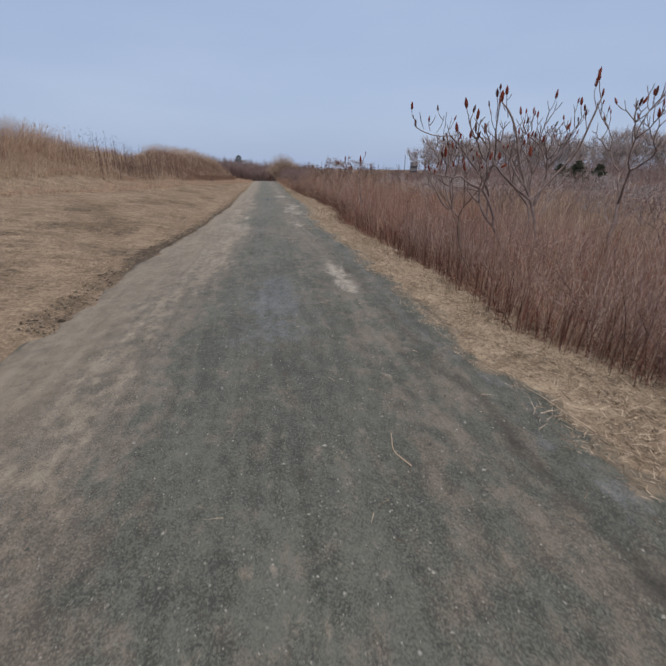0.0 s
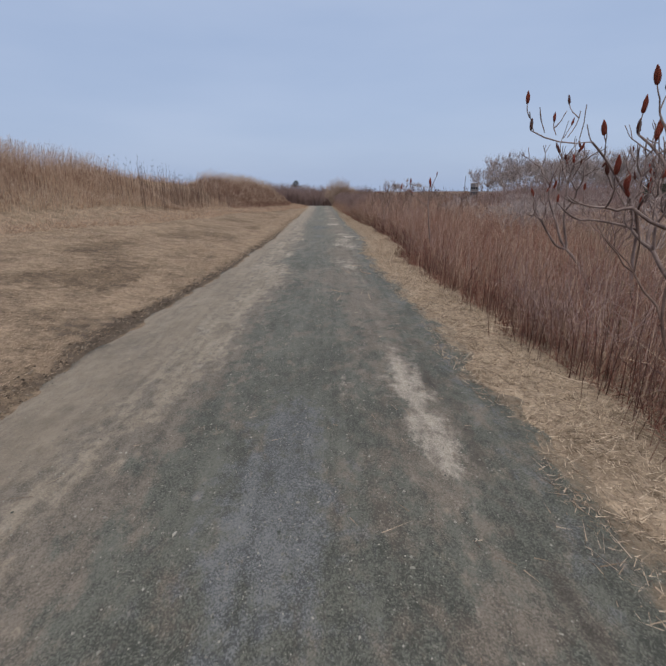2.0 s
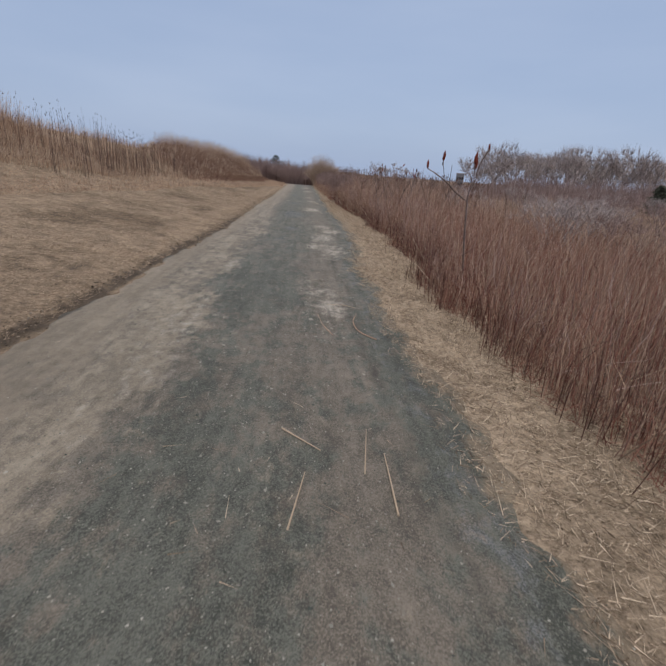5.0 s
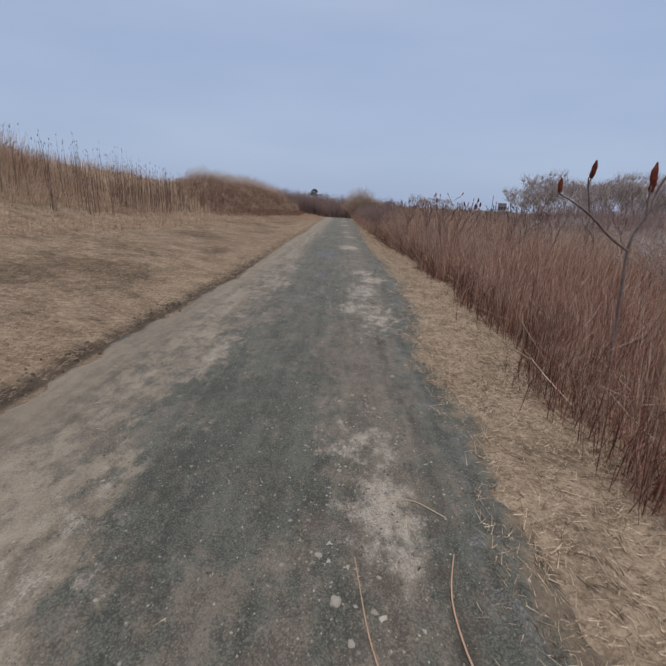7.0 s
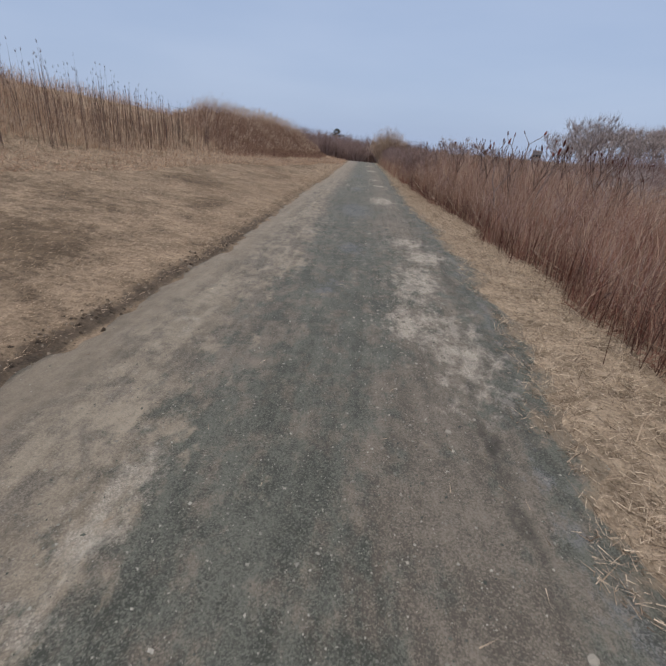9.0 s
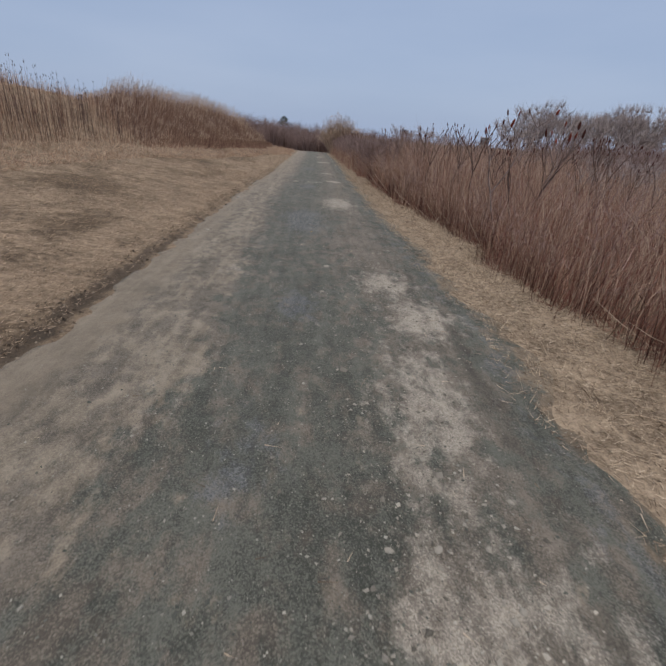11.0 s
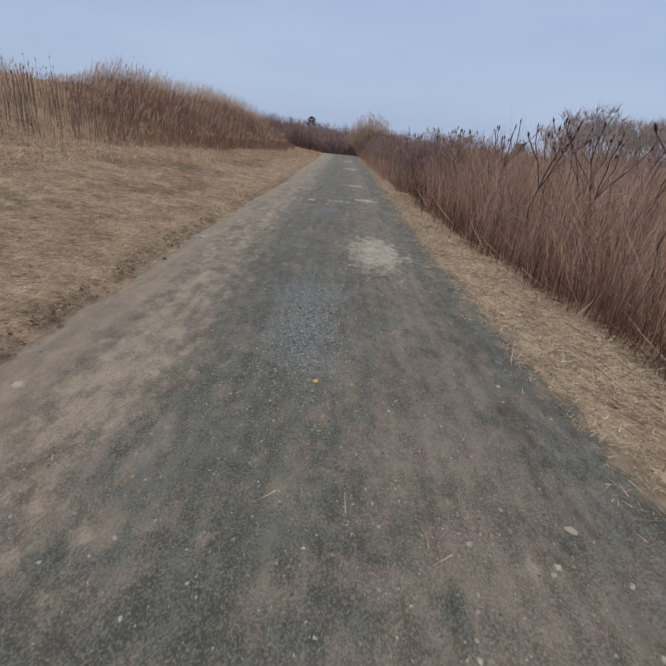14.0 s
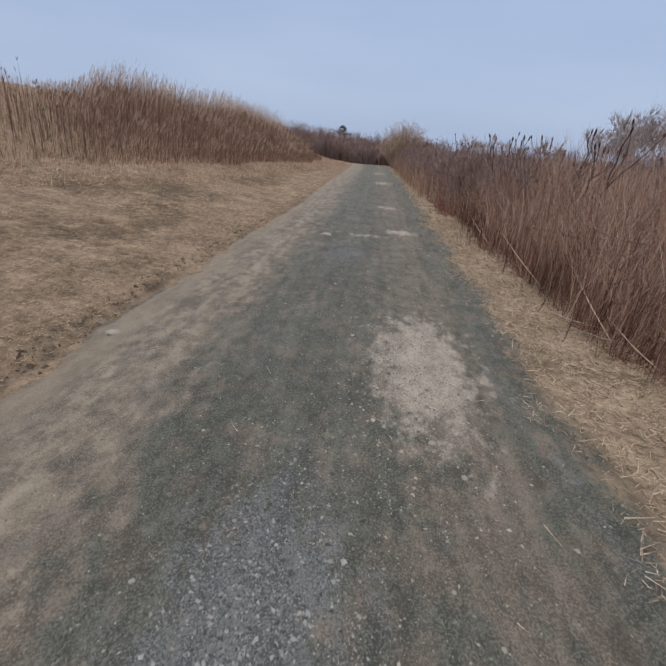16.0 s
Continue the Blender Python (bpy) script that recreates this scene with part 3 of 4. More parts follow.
def stone_mesh(seed):
    bm = bmesh.new()
    bmesh.ops.create_icosphere(bm, subdivisions=2, radius=1)
    r = random.Random(seed)
    sx, sy, sz = r.uniform(0.8, 1.3), r.uniform(0.7, 1.0), r.uniform(0.4, 0.65)
    for v in bm.verts:
        d = 1 + 0.35 * noise.noise(v.co * 1.3 + Vector((seed * 3.1, 0, 0))) + 0.1 * noise.noise(v.co * 3.5 + Vector((0, seed * 2.0, 0)))
        v.co = Vector((v.co.x * sx * d, v.co.y * sy * d, max(v.co.z * sz * d, -0.2)))
    me = bpy.data.meshes.new("stone")
    bm.to_mesh(me)
    bm.free()
    me.materials.append(M_STONE)
    return me


stone_meshes = [stone_mesh(k) for k in range(6)]


def stone(x, y, r, label):
    ob = new("stone", stone_meshes[int(rng.integers(0, 6))])
    ob.matrix_basis = pose(x, y, float(road_level(x, y)) + 0.05 * r, 0, 0, rng.uniform(0, 360)) @ Matrix.Diagonal((r, r, r, 1))
    return tagged(ob, label, "stone", "stones on the path")


stone(0.737, 12.66, 0.028, "pale rounded stone set in the gravel")
stone(0.62, 22.55, 0.032, "flat pale stone set in the gravel")
stone(0.55, 21.6, 0.02, "pale rounded stone set in the gravel")
stone(1.25, 15.2, 0.02, "pale angular stone on the grey verge gravel")
stone(0.85, 14.7, 0.018, "pale angular stone on the gravel")
stone(0.75, 14.2, 0.016, "pale angular stone on the gravel")
stone(1.0, 16.4, 0.02, "pale rounded stone on the gravel")
stone(1.62, 24.75, 0.018, "flat pale stone beside the rut")
stone(1.55, 23.6, 0.02, "flat pale stone beside the rut")
stone(-0.15, 32.8, 0.075, "flat white stone lying on the track")
stone(-1.33, 28.2, 0.045, "flat pale stone at the edge of the turf")
stone(-1.2, 24.3, 0.04, "pale stone at the edge of the turf")
for k in range(80):
    qx, qy = on_patches(1)
    stone(float(np.clip(qx[0], -0.4, 1.5)), float(qy[0]), rng.uniform(0.008, 0.019), "small pale stone loose on the gravel")

# the orange leaf
lf = bmesh.new()
lv = [lf.verts.new((0.03 * math.cos(a) * (1 + 0.25 * math.cos(3 * a)), 0.024 * math.sin(a), 0.006 + 0.004 * math.cos(2 * a))) for a in np.linspace(0, 6.28, 12, endpoint=False)]
lf.faces.new(lv)
bmesh.ops.solidify(lf, geom=list(lf.faces), thickness=0.002)
leaf_me = bpy.data.meshes.new("leaf")
lf.to_mesh(leaf_me)
lf.free()
leaf_me.materials.append(M_LEAF)
leaf = new("fallen_leaf", leaf_me)
leaf.matrix_basis = pose(0.42, 24.6, float(road_level(0.42, 24.6)) + 0.004, 0, 0, 40) @ Matrix.Diagonal((0.7, 0.7, 0.7, 1))
tagged(leaf, "small orange leaf lying on grey gravel", "leaf")

# ---- the brown thicket beside the road ----


def tall_stems(x, y, h, r, lean, twigs, wind=(0.0, 0.0)):
    """Stalks with short side twigs near their tops."""
    P, vt = stems(x, y, h, lean, r, wind=wind)
    out = [vt]
    n = len(x)
    for k in range(twigs):
        f = rng.uniform(0.35, 0.95, n)
        base = np.where(f[:, None] < 0.55, P[:, 0] + (P[:, 1] - P[:, 0]) * (f / 0.55)[:, None], P[:, 1] + (P[:, 2] - P[:, 1]) * ((f - 0.55) / 0.45)[:, None])
        a = rng.uniform(0, 6.28, n)
        le = rng.uniform(0.08, 0.26, n) * h * (1.25 - f)
        Q = np.zeros((n, 2, 3))
        Q[:, 0] = base
        Q[:, 1, 0] = base[:, 0] + np.cos(a) * le * 0.55
        Q[:, 1, 1] = base[:, 1] + np.sin(a) * le * 0.55
        Q[:, 1, 2] = base[:, 2] + le * rng.uniform(0.5, 1.0, n)
        out.append(tubes(Q, np.stack([r * 0.5, r * 0.22], 1), 3))
    return join(*out)


def thicket_height(x, y):
    e = x - reed_foot(y)
    return (1.0 + 0.3 * smooth(13, 21, y) + 0.75 * smooth(22, 33, y) - 0.25 * smooth(36, 46, y)) * (0.5 + 0.5 * smooth(-0.1, 1.0, e)) * (1 + 0.1 * wave(x, y, 1.1, 21) + 0.08 * wave(x, y, 0.45, 22))


def thicket(seed_shift, share, tall):
    out = []
    for n, y0, y1, depth, power, r, tw in ((11000, 0.5, 17, 4.5, 1.9, 0.0036, 3), (14000, 16, 36, 6, 1.8, 0.0042, 3), (8000, 34, 62, 9, 1.4, 0.0065, 2)):
        n = int(n * share)
        x, y = scatter(n, y0, y1, reed_foot, depth, power)
        x = x + 0.04 + 0.2 * wave(y, x * 0, 1.3, 8) + 0.1 * wave(y, x * 0, 0.4, 9) + rng.normal(0, 0.09, n)
        mix = np.maximum(2 * smooth(17, 27, y) - 0.7 + 1.2 * (1 - smooth(5, 9, y)), 0.0) if seed_shift == 2 else smooth(18, 30, y) if seed_shift else 1 - 0.75 * smooth(18, 32, y) - 0.5 * (1 - smooth(5, 9, y))
        keep = rng.uniform(0, 1, n) < (0.68 + 0.4 * wave(x, y, 0.9, 30 + seed_shift) + 0.3 * wave(x, y, 0.28, 33 + seed_shift)) * (0.5 + 0.5 * mix)
        x, y = x[keep], y[keep]
        m = len(x)
        h = thicket_height(x, y) * rng.uniform(0.32, 1.0, m) ** 0.8 * tall * np.where(rng.uniform(0, 1, m) < 0.04, 1.15, 1.0)
        out.append(tall_stems(x, y, h, np.full(m, r) * rng.uniform(0.4, 1.3, m), 0.3, tw, (0.3 * wave(x, y, 0.8, 51), 0.26 * wave(x, y, 0.7, 52))))
    return join(*out)


stuff("thicket", thicket(0, 0.85, 0.95), M_REED, "dense thicket of dry red-brown stems beside the path", "dry plants")
stuff("thicket", thicket(1, 0.85, 1.05), M_REED_TOP, "tall grey-brown dry weed stalks standing in the thicket", "dry plants")

stuff("thicket", thicket(2, 0.36, 0.95), M_PALE, "scattered pale grass stalks standing among the thicket", "dry plants")


def arching_twigs():
    """Thin crooked twigs that cross one another over the front and top of the thicket."""
    out = []
    for n, y0, y1, r in ((5200, 0.8, 9, 0.0022), (1800, 9, 23, 0.0023), (4500, 22, 40, 0.003)):
        y = rng.uniform(y0, y1, n)
        x = reed_foot(y) + 0.05 + 0.2 * wave(y, y * 0, 1.3, 8) + 2.6 * rng.uniform(0, 1, n) ** 2.0
        keep = rng.uniform(0, 1, n) < 0.55 + 0.6 * wave(x, y, 1.1, 54)
        x, y = x[keep], y[keep]
        m = len(x)
        top = thicket_height(x, y)
        z = level(x, y) + top * rng.uniform(0.0, 0.75, m)
        a, t, le = rng.uniform(0, 6.28, m), rng.uniform(0.1, 1.25, m), rng.uniform(0.2, 0.75, m)
        P = np.zeros((m, 4, 3))
        P[:, 0] = np.stack([x, y, z], 1)
        for k in range(1, 4):
            a = a + rng.normal(0, 0.45, m)
            t = np.clip(t + rng.normal(0.08, 0.3, m), -0.3, 1.5)
            P[:, k] = P[:, k - 1] + np.stack([np.cos(a) * np.cos(t), np.sin(a) * np.cos(t), np.sin(t)], 1) * (le / 3)[:, None]
        P[:, :, 2] = np.maximum(P[:, :, 2], level(P[:, :, 0], P[:, :, 1]) + 0.01)
        R = r * rng.uniform(0.6, 1.7, m)[:, None] * np.array([1.0, 0.8, 0.6, 0.3])
        out.append(tubes(P, R, 3))
    return join(*out)


stuff("twig_tangle", arching_twigs(), M_MAUVE, "crooked mauve-grey twigs tangled through the thicket", "dry plants")


def foot_tangle():
    n = 13000
    y = rng.uniform(0.5, 40, n)
    x = reed_foot(y) + 0.2 * wave(y, y * 0, 1.3, 8) + np.maximum(rng.normal(0.2, 0.25, n), -0.12)
    return litter(x, y, rng.uniform(0.08, 0.36, n), rng.uniform(0.0015, 0.0035, n), 0.95)


stuff("foot_tangle", foot_tangle(), M_REED, "low tangle of short dark stems at the foot of the thicket", "dry plants")


def outer_stems():
    """Single dark stalks that stand before the thicket."""
    n = 1700
    y = rng.uniform(1.5, 36, n)
    x = reed_foot(y) + 0.2 * wave(y, y * 0, 1.3, 8) + rng.normal(-0.06, 0.13, n)
    return tall_stems(x, y, rng.uniform(0.2, 0.85, n), rng.uniform(0.002, 0.0045, n), 0.3, 2)


M_DARKSTEM = material("dark_stem", [(0.04, 0.018, 0.015), (0.11, 0.055, 0.045), (0.22, 0.14, 0.115)], 3, island=0.6, bump=0)
stuff("outer_stalks", outer_stems(), M_DARKSTEM, "single dark red-brown stalks standing before the thicket", "dry plants")


def fallen_stems():
    n = 230
    y = rng.uniform(3, 34, n)
    x = reed_foot(y) + rng.uniform(-0.15, 1.3, n)
    le = rng.uniform(0.3, 0.95, n)
    a = rng.uniform(0, 6.28, n)
    t = rng.uniform(0.25, 1.1, n)
    z = level(x, y)
    P = np.zeros((n, 3, 3))
    for k, f in enumerate((0, 0.5, 1)):
        P[:, k, 0] = x + np.cos(a) * le * f * np.cos(t) - 0.25 * f
        P[:, k, 1] = y + np.sin(a) * le * f * np.cos(t)
        P[:, k, 2] = z + 0.02 + le * np.sin(t) * f - (k == 1) * 0.02
    return tubes(P, np.stack([np.full(n, 0.0055), np.full(n, 0.0045), np.full(n, 0.002)], 1), 4)


stuff("broken_stalks", fallen_stems(), M_STRAW, "pale broken stalks leaning out of the thicket", "dry plants")

# ---- tall grass on the bank ----


PLUMES = []


def bank_grass(n, y0, y1, near, depth, h0, h1, r, lean, wind, seed, power=1.2, ragged=0.5, back=0.0, plume=0):
    y = rng.uniform(y0, y1, n)
    x = tall_foot(y) - near - depth * rng.uniform(0, 1, n) ** power
    keep = rng.uniform(0, 1, n) < 0.8 + ragged * wave(x, y, 1.6, seed)
    keep &= y > y0 + back * (tall_foot(y) - x) + 0.5 * wave(x, y, 1.0, seed)
    x, y = x[keep], y[keep]
    m = len(x)
    e = tall_foot(y) - near - x
    ends = smooth(0, 4.0, y - y0 - back * (tall_foot(y) - x)) * (1 - smooth(y1 - 3, y1, y))
    h = rng.uniform(h0, h1, m) * (0.22 + 0.78 * smooth(0, 2.6, e + 0.7 * wave(x, y, 1.2, seed + 3))) * (0.22 + 0.78 * ends) * (1 + 0.12 * wave(x, y, 2.5, seed + 1))
    P, vt = stems(x, y, h, lean, np.full(m, r) * rng.uniform(0.6, 1.4, m), wind=wind)
    out = [vt]
    for k in range(plume):
        a = rng.uniform(0, 6.28, m)
        f = rng.uniform(0.45, 1.0, m)[:, None]
        q = P[:, 1] + (P[:, 2] - P[:, 1]) * f
        Q = np.stack([q, q + np.stack([np.cos(a) * 0.05 + 0.05, np.sin(a) * 0.05, rng.uniform(0.08, 0.2, m)], 1)], 1)
        PLUMES.append(tubes(Q, np.tile([r * 0.7, r * 0.3], (m, 1)), 3))
    return join(*out)


stuff("tall_grass", join(bank_grass(18000, 5, 28.8, -0.5, 6.5, 0.6, 1.45, 0.0046, 0.18, (0.14, 0.03), 40, plume=3),
                         bank_grass(6500, 26, 40, -0.4, 6.5, 0.25, 0.52, 0.0045, 0.25, (0.12, 0.0), 43, plume=1)), M_PALE, "tall dry tan grass on the crest of the bank", "grass")
stuff("tall_grass", join(bank_grass(1500, 27, 38.5, 0.1, 2.2, 0.6, 1.35, 0.0042, 0.1, (0.06, 0.0), 42, ragged=0.8), bank_grass(10000, 8, 31, 0.1, 6.5, 0.4, 0.95, 0.0048, 0.2, (0.12, 0.03), 44, ragged=0.9),
                         bank_grass(34000, 34.8, 60, -0.1, 6.0, 0.7, 1.4, 0.0065, 0.16, (0.16, 0.02), 46, 1.1, 0.2, 0.95)), M_RUST, "thick clump of tall rust-brown grass on the bank", "grass")
stuff("tall_grass", bank_grass(6200, 34.8, 59.5, 0.5, 5.5, 1.2, 1.75, 0.0042, 0.14, (0.24, 0.02), 47, 1.0, 0.2, 0.95, 6), M_PALE, "feathery pale tips of the tall bank grass", "grass")


stuff("grass_plumes", join(*PLUMES), M_PLUME, "blond feathery plumes of the tall bank grass", "grass")


def short_hill_grass():
    n = 32000
    y = rng.uniform(4, 62, n)
    x = grass_foot(y) + 1.9 - 14 * rng.uniform(0, 1, n) ** 1.5
    return litter(x, y, rng.uniform(0.08, 0.32, n), np.full(n, 0.004), 0.9)


stuff("hill_grass", short_hill_grass(), M_PALE, "rough pale grass covering the hill slope", "grass")


def seed_stalks():
    n = 300
    y = 24 + 13 * rng.uniform(0, 1, n) ** 0.8
    x = grass_foot(y) - 0.1 - 2.6 * rng.uniform(0, 1, n) ** 1.2
    h = rng.uniform(0.9, 1.95, n) * (1 - 0.4 * smooth(30, 35, y))
    P, vt = stems(x, y, h, 0.07, np.full(n, 0.0075), sides=4)
    out = [vt]
    tip = P[:, 2]
    for k in range(5):
        a = rng.uniform(0, 6.28, n)
        Q = np.zeros((n, 2, 3))
        Q[:, 0] = tip - np.array([0, 0, 0.05])
        Q[:, 1] = tip + np.stack([np.cos(a) * 0.028, np.sin(a) * 0.028, rng.uniform(0.0, 0.06, n)], 1)
        out.append(tubes(Q, np.tile([0.005, 0.003], (n, 1)), 3))
    return join(*out)


stuff("seed_stalks", seed_stalks(), M_BROWNBARK, "dark dead flower stalks with flat seed heads on the bank", "dry plants")

# ---- woody plants ----


class Wood:
    """Grows limbs and keeps them as tubes, thick and thin apart, with the twig ends."""

    def __init__(self, seed):
        self.r = random.Random(seed)
        self.thick, self.thin, self.ends = [], [], []

    def limb(self, p, d, length, r0, r1, up, wiggle, level_no):
        pts, rad = [p.copy()], [r0]
        for k in range(1, 5):
            d = (d + Vector((0, 0, up)) + Vector([self.r.gauss(0, wiggle) for _ in range(3)])).normalized()
            p = p + d * (length / 4)
            pts.append(p.copy())
            rad.append(r0 + (r1 - r0) * k / 4)
        (self.thick if level_no < 2 else self.thin).append((pts, rad))
        return p, d, pts

    def grow(self, p, d, length, r, depth, level_no=0, fork=2, spread=0.6, shrink=0.74, up=0.1, wiggle=0.1):
        q, e, pts = self.limb(p, d, length, r, r * 0.72, up if level_no else 0.03, wiggle, level_no)
        if depth == 0:
            self.ends.append((q, e))
            return
        n = fork + (self.r.random() < 0.35)
        turn = self.r.uniform(0, 6.28)
        for k in range(n):
            a = turn + 6.28 * k / n + self.r.uniform(-0.4, 0.4)
            side = e.orthogonal().normalized()
            side.rotate(Matrix.Rotation(a, 3, e))
            nd = (e + side * spread * self.r.uniform(0.7, 1.3)).normalized()
            self.grow(q, nd, length * shrink * self.r.uniform(0.75, 1.2), r * 0.74, depth - 1, level_no + 1, fork, spread, shrink, up, wiggle)

    def mesh(self, name, limbs, mat, sides, light=False):
        if light:
            out = []
            for pick, wanted in (((0, 2, 4), 5), ((0, 1), 2)):
                some = [(pts, rad) for pts, rad in limbs if len(pts) == wanted]
                if some:
                    P = np.array([[tuple(pts[i]) for i in pick] for pts, _ in some])
                    R = np.array([[rad[i] for i in pick] for _, rad in some])
                    out.append(tubes(P, R, 3))
            return fast_mesh(name, *join(*out), mat)
        P = np.array([[tuple(v) for v in pts] for pts, _ in limbs])
        R = np.array([rad for _, rad in limbs])
        tip = P[:, -1:] + (P[:, -1:] - P[:, -2:-1]) * 0.05
        V, T = tubes(np.concatenate([P, tip], 1), np.concatenate([R, R[:, -1:]], 1), sides)
        return fast_mesh(name, V, T, mat, True)


def drupe_mesh(mat):
    """An upright cone-shaped fruit cluster, lumpy, standing on its twig."""
    bm = bmesh.new()
    bmesh.ops.create_uvsphere(bm, u_segments=8, v_segments=7, radius=1)
    for v in bm.verts:
        t = (v.co.z + 1) / 2
        w = (math.sin(math.pi * min(1, t * 0.93 + 0.05)) ** 0.7) * (1.15 - 0.55 * t)
        k = 1 + 0.5 * noise.noise(v.co * 5.5)
        s = math.hypot(v.co.x, v.co.y) or 1
        v.co = Vector((v.co.x / s * w * 0.17 * k, v.co.y / s * w * 0.17 * k, t * 1.0)) if s > 1e-4 else Vector((0, 0, t))
    me = bpy.data.meshes.new("drupe")
    bm.to_mesh(me)
    bm.free()
    me.polygons.foreach_set("use_smooth", [True] * len(me.polygons))
    me.materials.append(mat)
    return me


ME_DRUPE, ME_DRYDRUPE = drupe_mesh(M_DRUPE), drupe_mesh(M_DRYDRUPE)


def sumac(x, y, seed, height, depth, lean=(0, 0), label="", fruit=0.5, size=0.16, mat=None, spread=0.62, dry=False, girth=0.022):
    mat = mat or M_BARK
    w = Wood(seed)
    first = height * 0.36
    w.grow(Vector((0, 0, -0.05)), Vector((lean[0], lean[1], 1)).normalized(), first, girth, depth, 0, 2, spread, 0.72, 0.2, 0.19)
    top = max(e[0].z for e in w.ends)
    k = height / top
    root = new("sumac")
    root.matrix_basis = pose(x, y, float(level(x, y)))
    tagged(root, label, "sumac shrub", "sumacs in the thicket")
    for limbs, name, sides in ((w.thick, "trunk", 6), (w.thin, "crown", 4)):
        if limbs:
            limbs = [([v * k for v in pts], rad) for pts, rad in limbs]
            part(name, w.mesh(name, limbs, mat, sides), root)
    for q, e in w.ends:
        if w.r.random() < fruit:
            s = size * w.r.uniform(0.55, 1.15)
            ob = part("drupe", ME_DRYDRUPE if dry or w.r.random() < 0.3 else ME_DRUPE, root)
            d = (e + Vector((0, 0, 0.8))).normalized()
            ob.matrix_basis = Matrix.Translation(q * k) @ d.to_track_quat("Z", "Y").to_matrix().to_4x4() @ Matrix.Diagonal((s, s, s, 1))
    return root


def antler_sumac(foot, arms, seed, label, girth=0.03, size=0.18, twiggy=0.75):
    """A sumac whose few long crooked arms end in upturned twigs, some with a fruit cluster. arms: points passed, from the foot on, in metres above it."""
    w = Wood(seed)
    root = new("sumac")
    root.matrix_basis = pose(*foot, float(level(*foot)))
    tagged(root, label, "sumac shrub", "sumacs in the thicket")
    tips = []
    for number, arm in enumerate(arms):
        keys = [Vector(p) for p in arm]
        r, line, girths = girth * (1.0 if number == 0 else 0.7), [], []
        for k, (p, q) in enumerate(zip(keys[:-1], keys[1:])):
            bow = Vector([w.r.gauss(0, 0.06) for _ in range(3)]) * (q - p).length
            for f in (0, 0.25, 0.5, 0.75):
                line.append(p.lerp(q, f) + bow * (4 * f * (1 - f)))
                girths.append(r * (1 - 0.25 * f))
            r *= 0.75
            if k == 0:
                continue
            for f in np.linspace(0.2, 0.95, 5):
                if w.r.random() < twiggy:
                    d = ((q - p).normalized() * 0.4 + Vector((w.r.gauss(0, 0.5), w.r.gauss(0, 0.5), 0.75))).normalized()
                    e, d2, _ = w.limb(p.lerp(q, float(f)), d, w.r.uniform(0.16, 0.42), r * 0.6, 0.006, 0.3, 0.14, 2)
                    tips.append((e, d2))
                    if w.r.random() < 0.6:
                        e, d2, _ = w.limb(e - d2 * 0.08, (d2 + Vector([w.r.gauss(0, 0.6) for _ in range(3)])).normalized(), w.r.uniform(0.12, 0.25), 0.008, 0.005, 0.3, 0.14, 2)
                        tips.append((e, d2))
        line.append(keys[-1])
        girths.append(r * 0.8)
        part("trunk" if number == 0 else "limb", w.mesh("limb", [(line, girths)], M_BARK, 6), root)
        tips.append((keys[-1], Vector((0, 0, 4))))
    part("crown", w.mesh("crown", w.thin, M_BARK, 5), root)
    for q, e in tips:
        if e.z > 2 or w.r.random() < 0.36:
            s = size * w.r.uniform(0.6, 1.1)
            ob = part("drupe", ME_DRYDRUPE if w.r.random() < 0.25 else ME_DRUPE, root)
            d = (e + Vector((0, 0, 1.2))).normalized()
            ob.matrix_basis = Matrix.Translation(q) @ d.to_track_quat("Z", "Y").to_matrix().to_4x4() @ Matrix.Diagonal((s, s, s, 1))
    return root


BIG = "bare grey sumac with dark red fruit clusters in the thicket"
antler_sumac((5.1, 9.4), [[(0, 0, -0.05), (-0.15, 0.1, 1.15), (-0.95, -0.5, 1.8), (-1.5, -0.7, 2.25), (-2.1, -0.35, 2.42)],
                          [(-0.15, 0.1, 1.15), (-0.5, -0.6, 1.75), (-0.8, -1.1, 2.35), (-0.9, -1.3, 2.75)],
                          [(-0.15, 0.1, 1.15), (-0.9, 0.1, 1.3), (-1.6, -0.3, 1.55)]], 3, BIG)
antler_sumac((5.2, 7.9), [[(0, 0, -0.05), (-0.1, 0.2, 1.1), (-0.4, 0.5, 2.2), (-0.65, 0.8, 2.85)], [(-0.1, 0.2, 1.1), (-0.9, 0.3, 1.75), (-1.2, 0.6, 2.3)],
                          [(-0.1, 0.2, 1.1), (0.7, 0.2, 2.0), (0.9, 0.1, 2.9)]], 6, BIG, 0.036, 0.19)
sumac(4.5, 7.6, 5, 2.5, 5, (-0.05, 0.0), BIG, 0.22, 0.15, spread=0.85, girth=0.038)
sumac(5.6, 8.8, 8, 3.0, 5, (0.1, 0.1), BIG, 0.2, 0.16, spread=0.8, girth=0.038)
sumac(5.2, 10.8, 12, 2.9, 5, (0.0, 0.1), BIG, 0.2, 0.14, spread=0.8, girth=0.034)
sumac(6.8, 10.5, 17, 3.0, 5, (0.1, 0.0), BIG, 0.2, 0.15, spread=0.8, girth=0.036)
sumac(6.4, 7.4, 21, 3.1, 5, (0.1, 0.0), BIG, 0.2, 0.16, spread=0.8, girth=0.036)
sumac(3.0, 5.4, 31, 1.45, 2, (-0.75, 0.6), "leaning broken sumac stem at the edge of the thicket", 0.0, 0.1, M_BROWNBARK, girth=0.015)
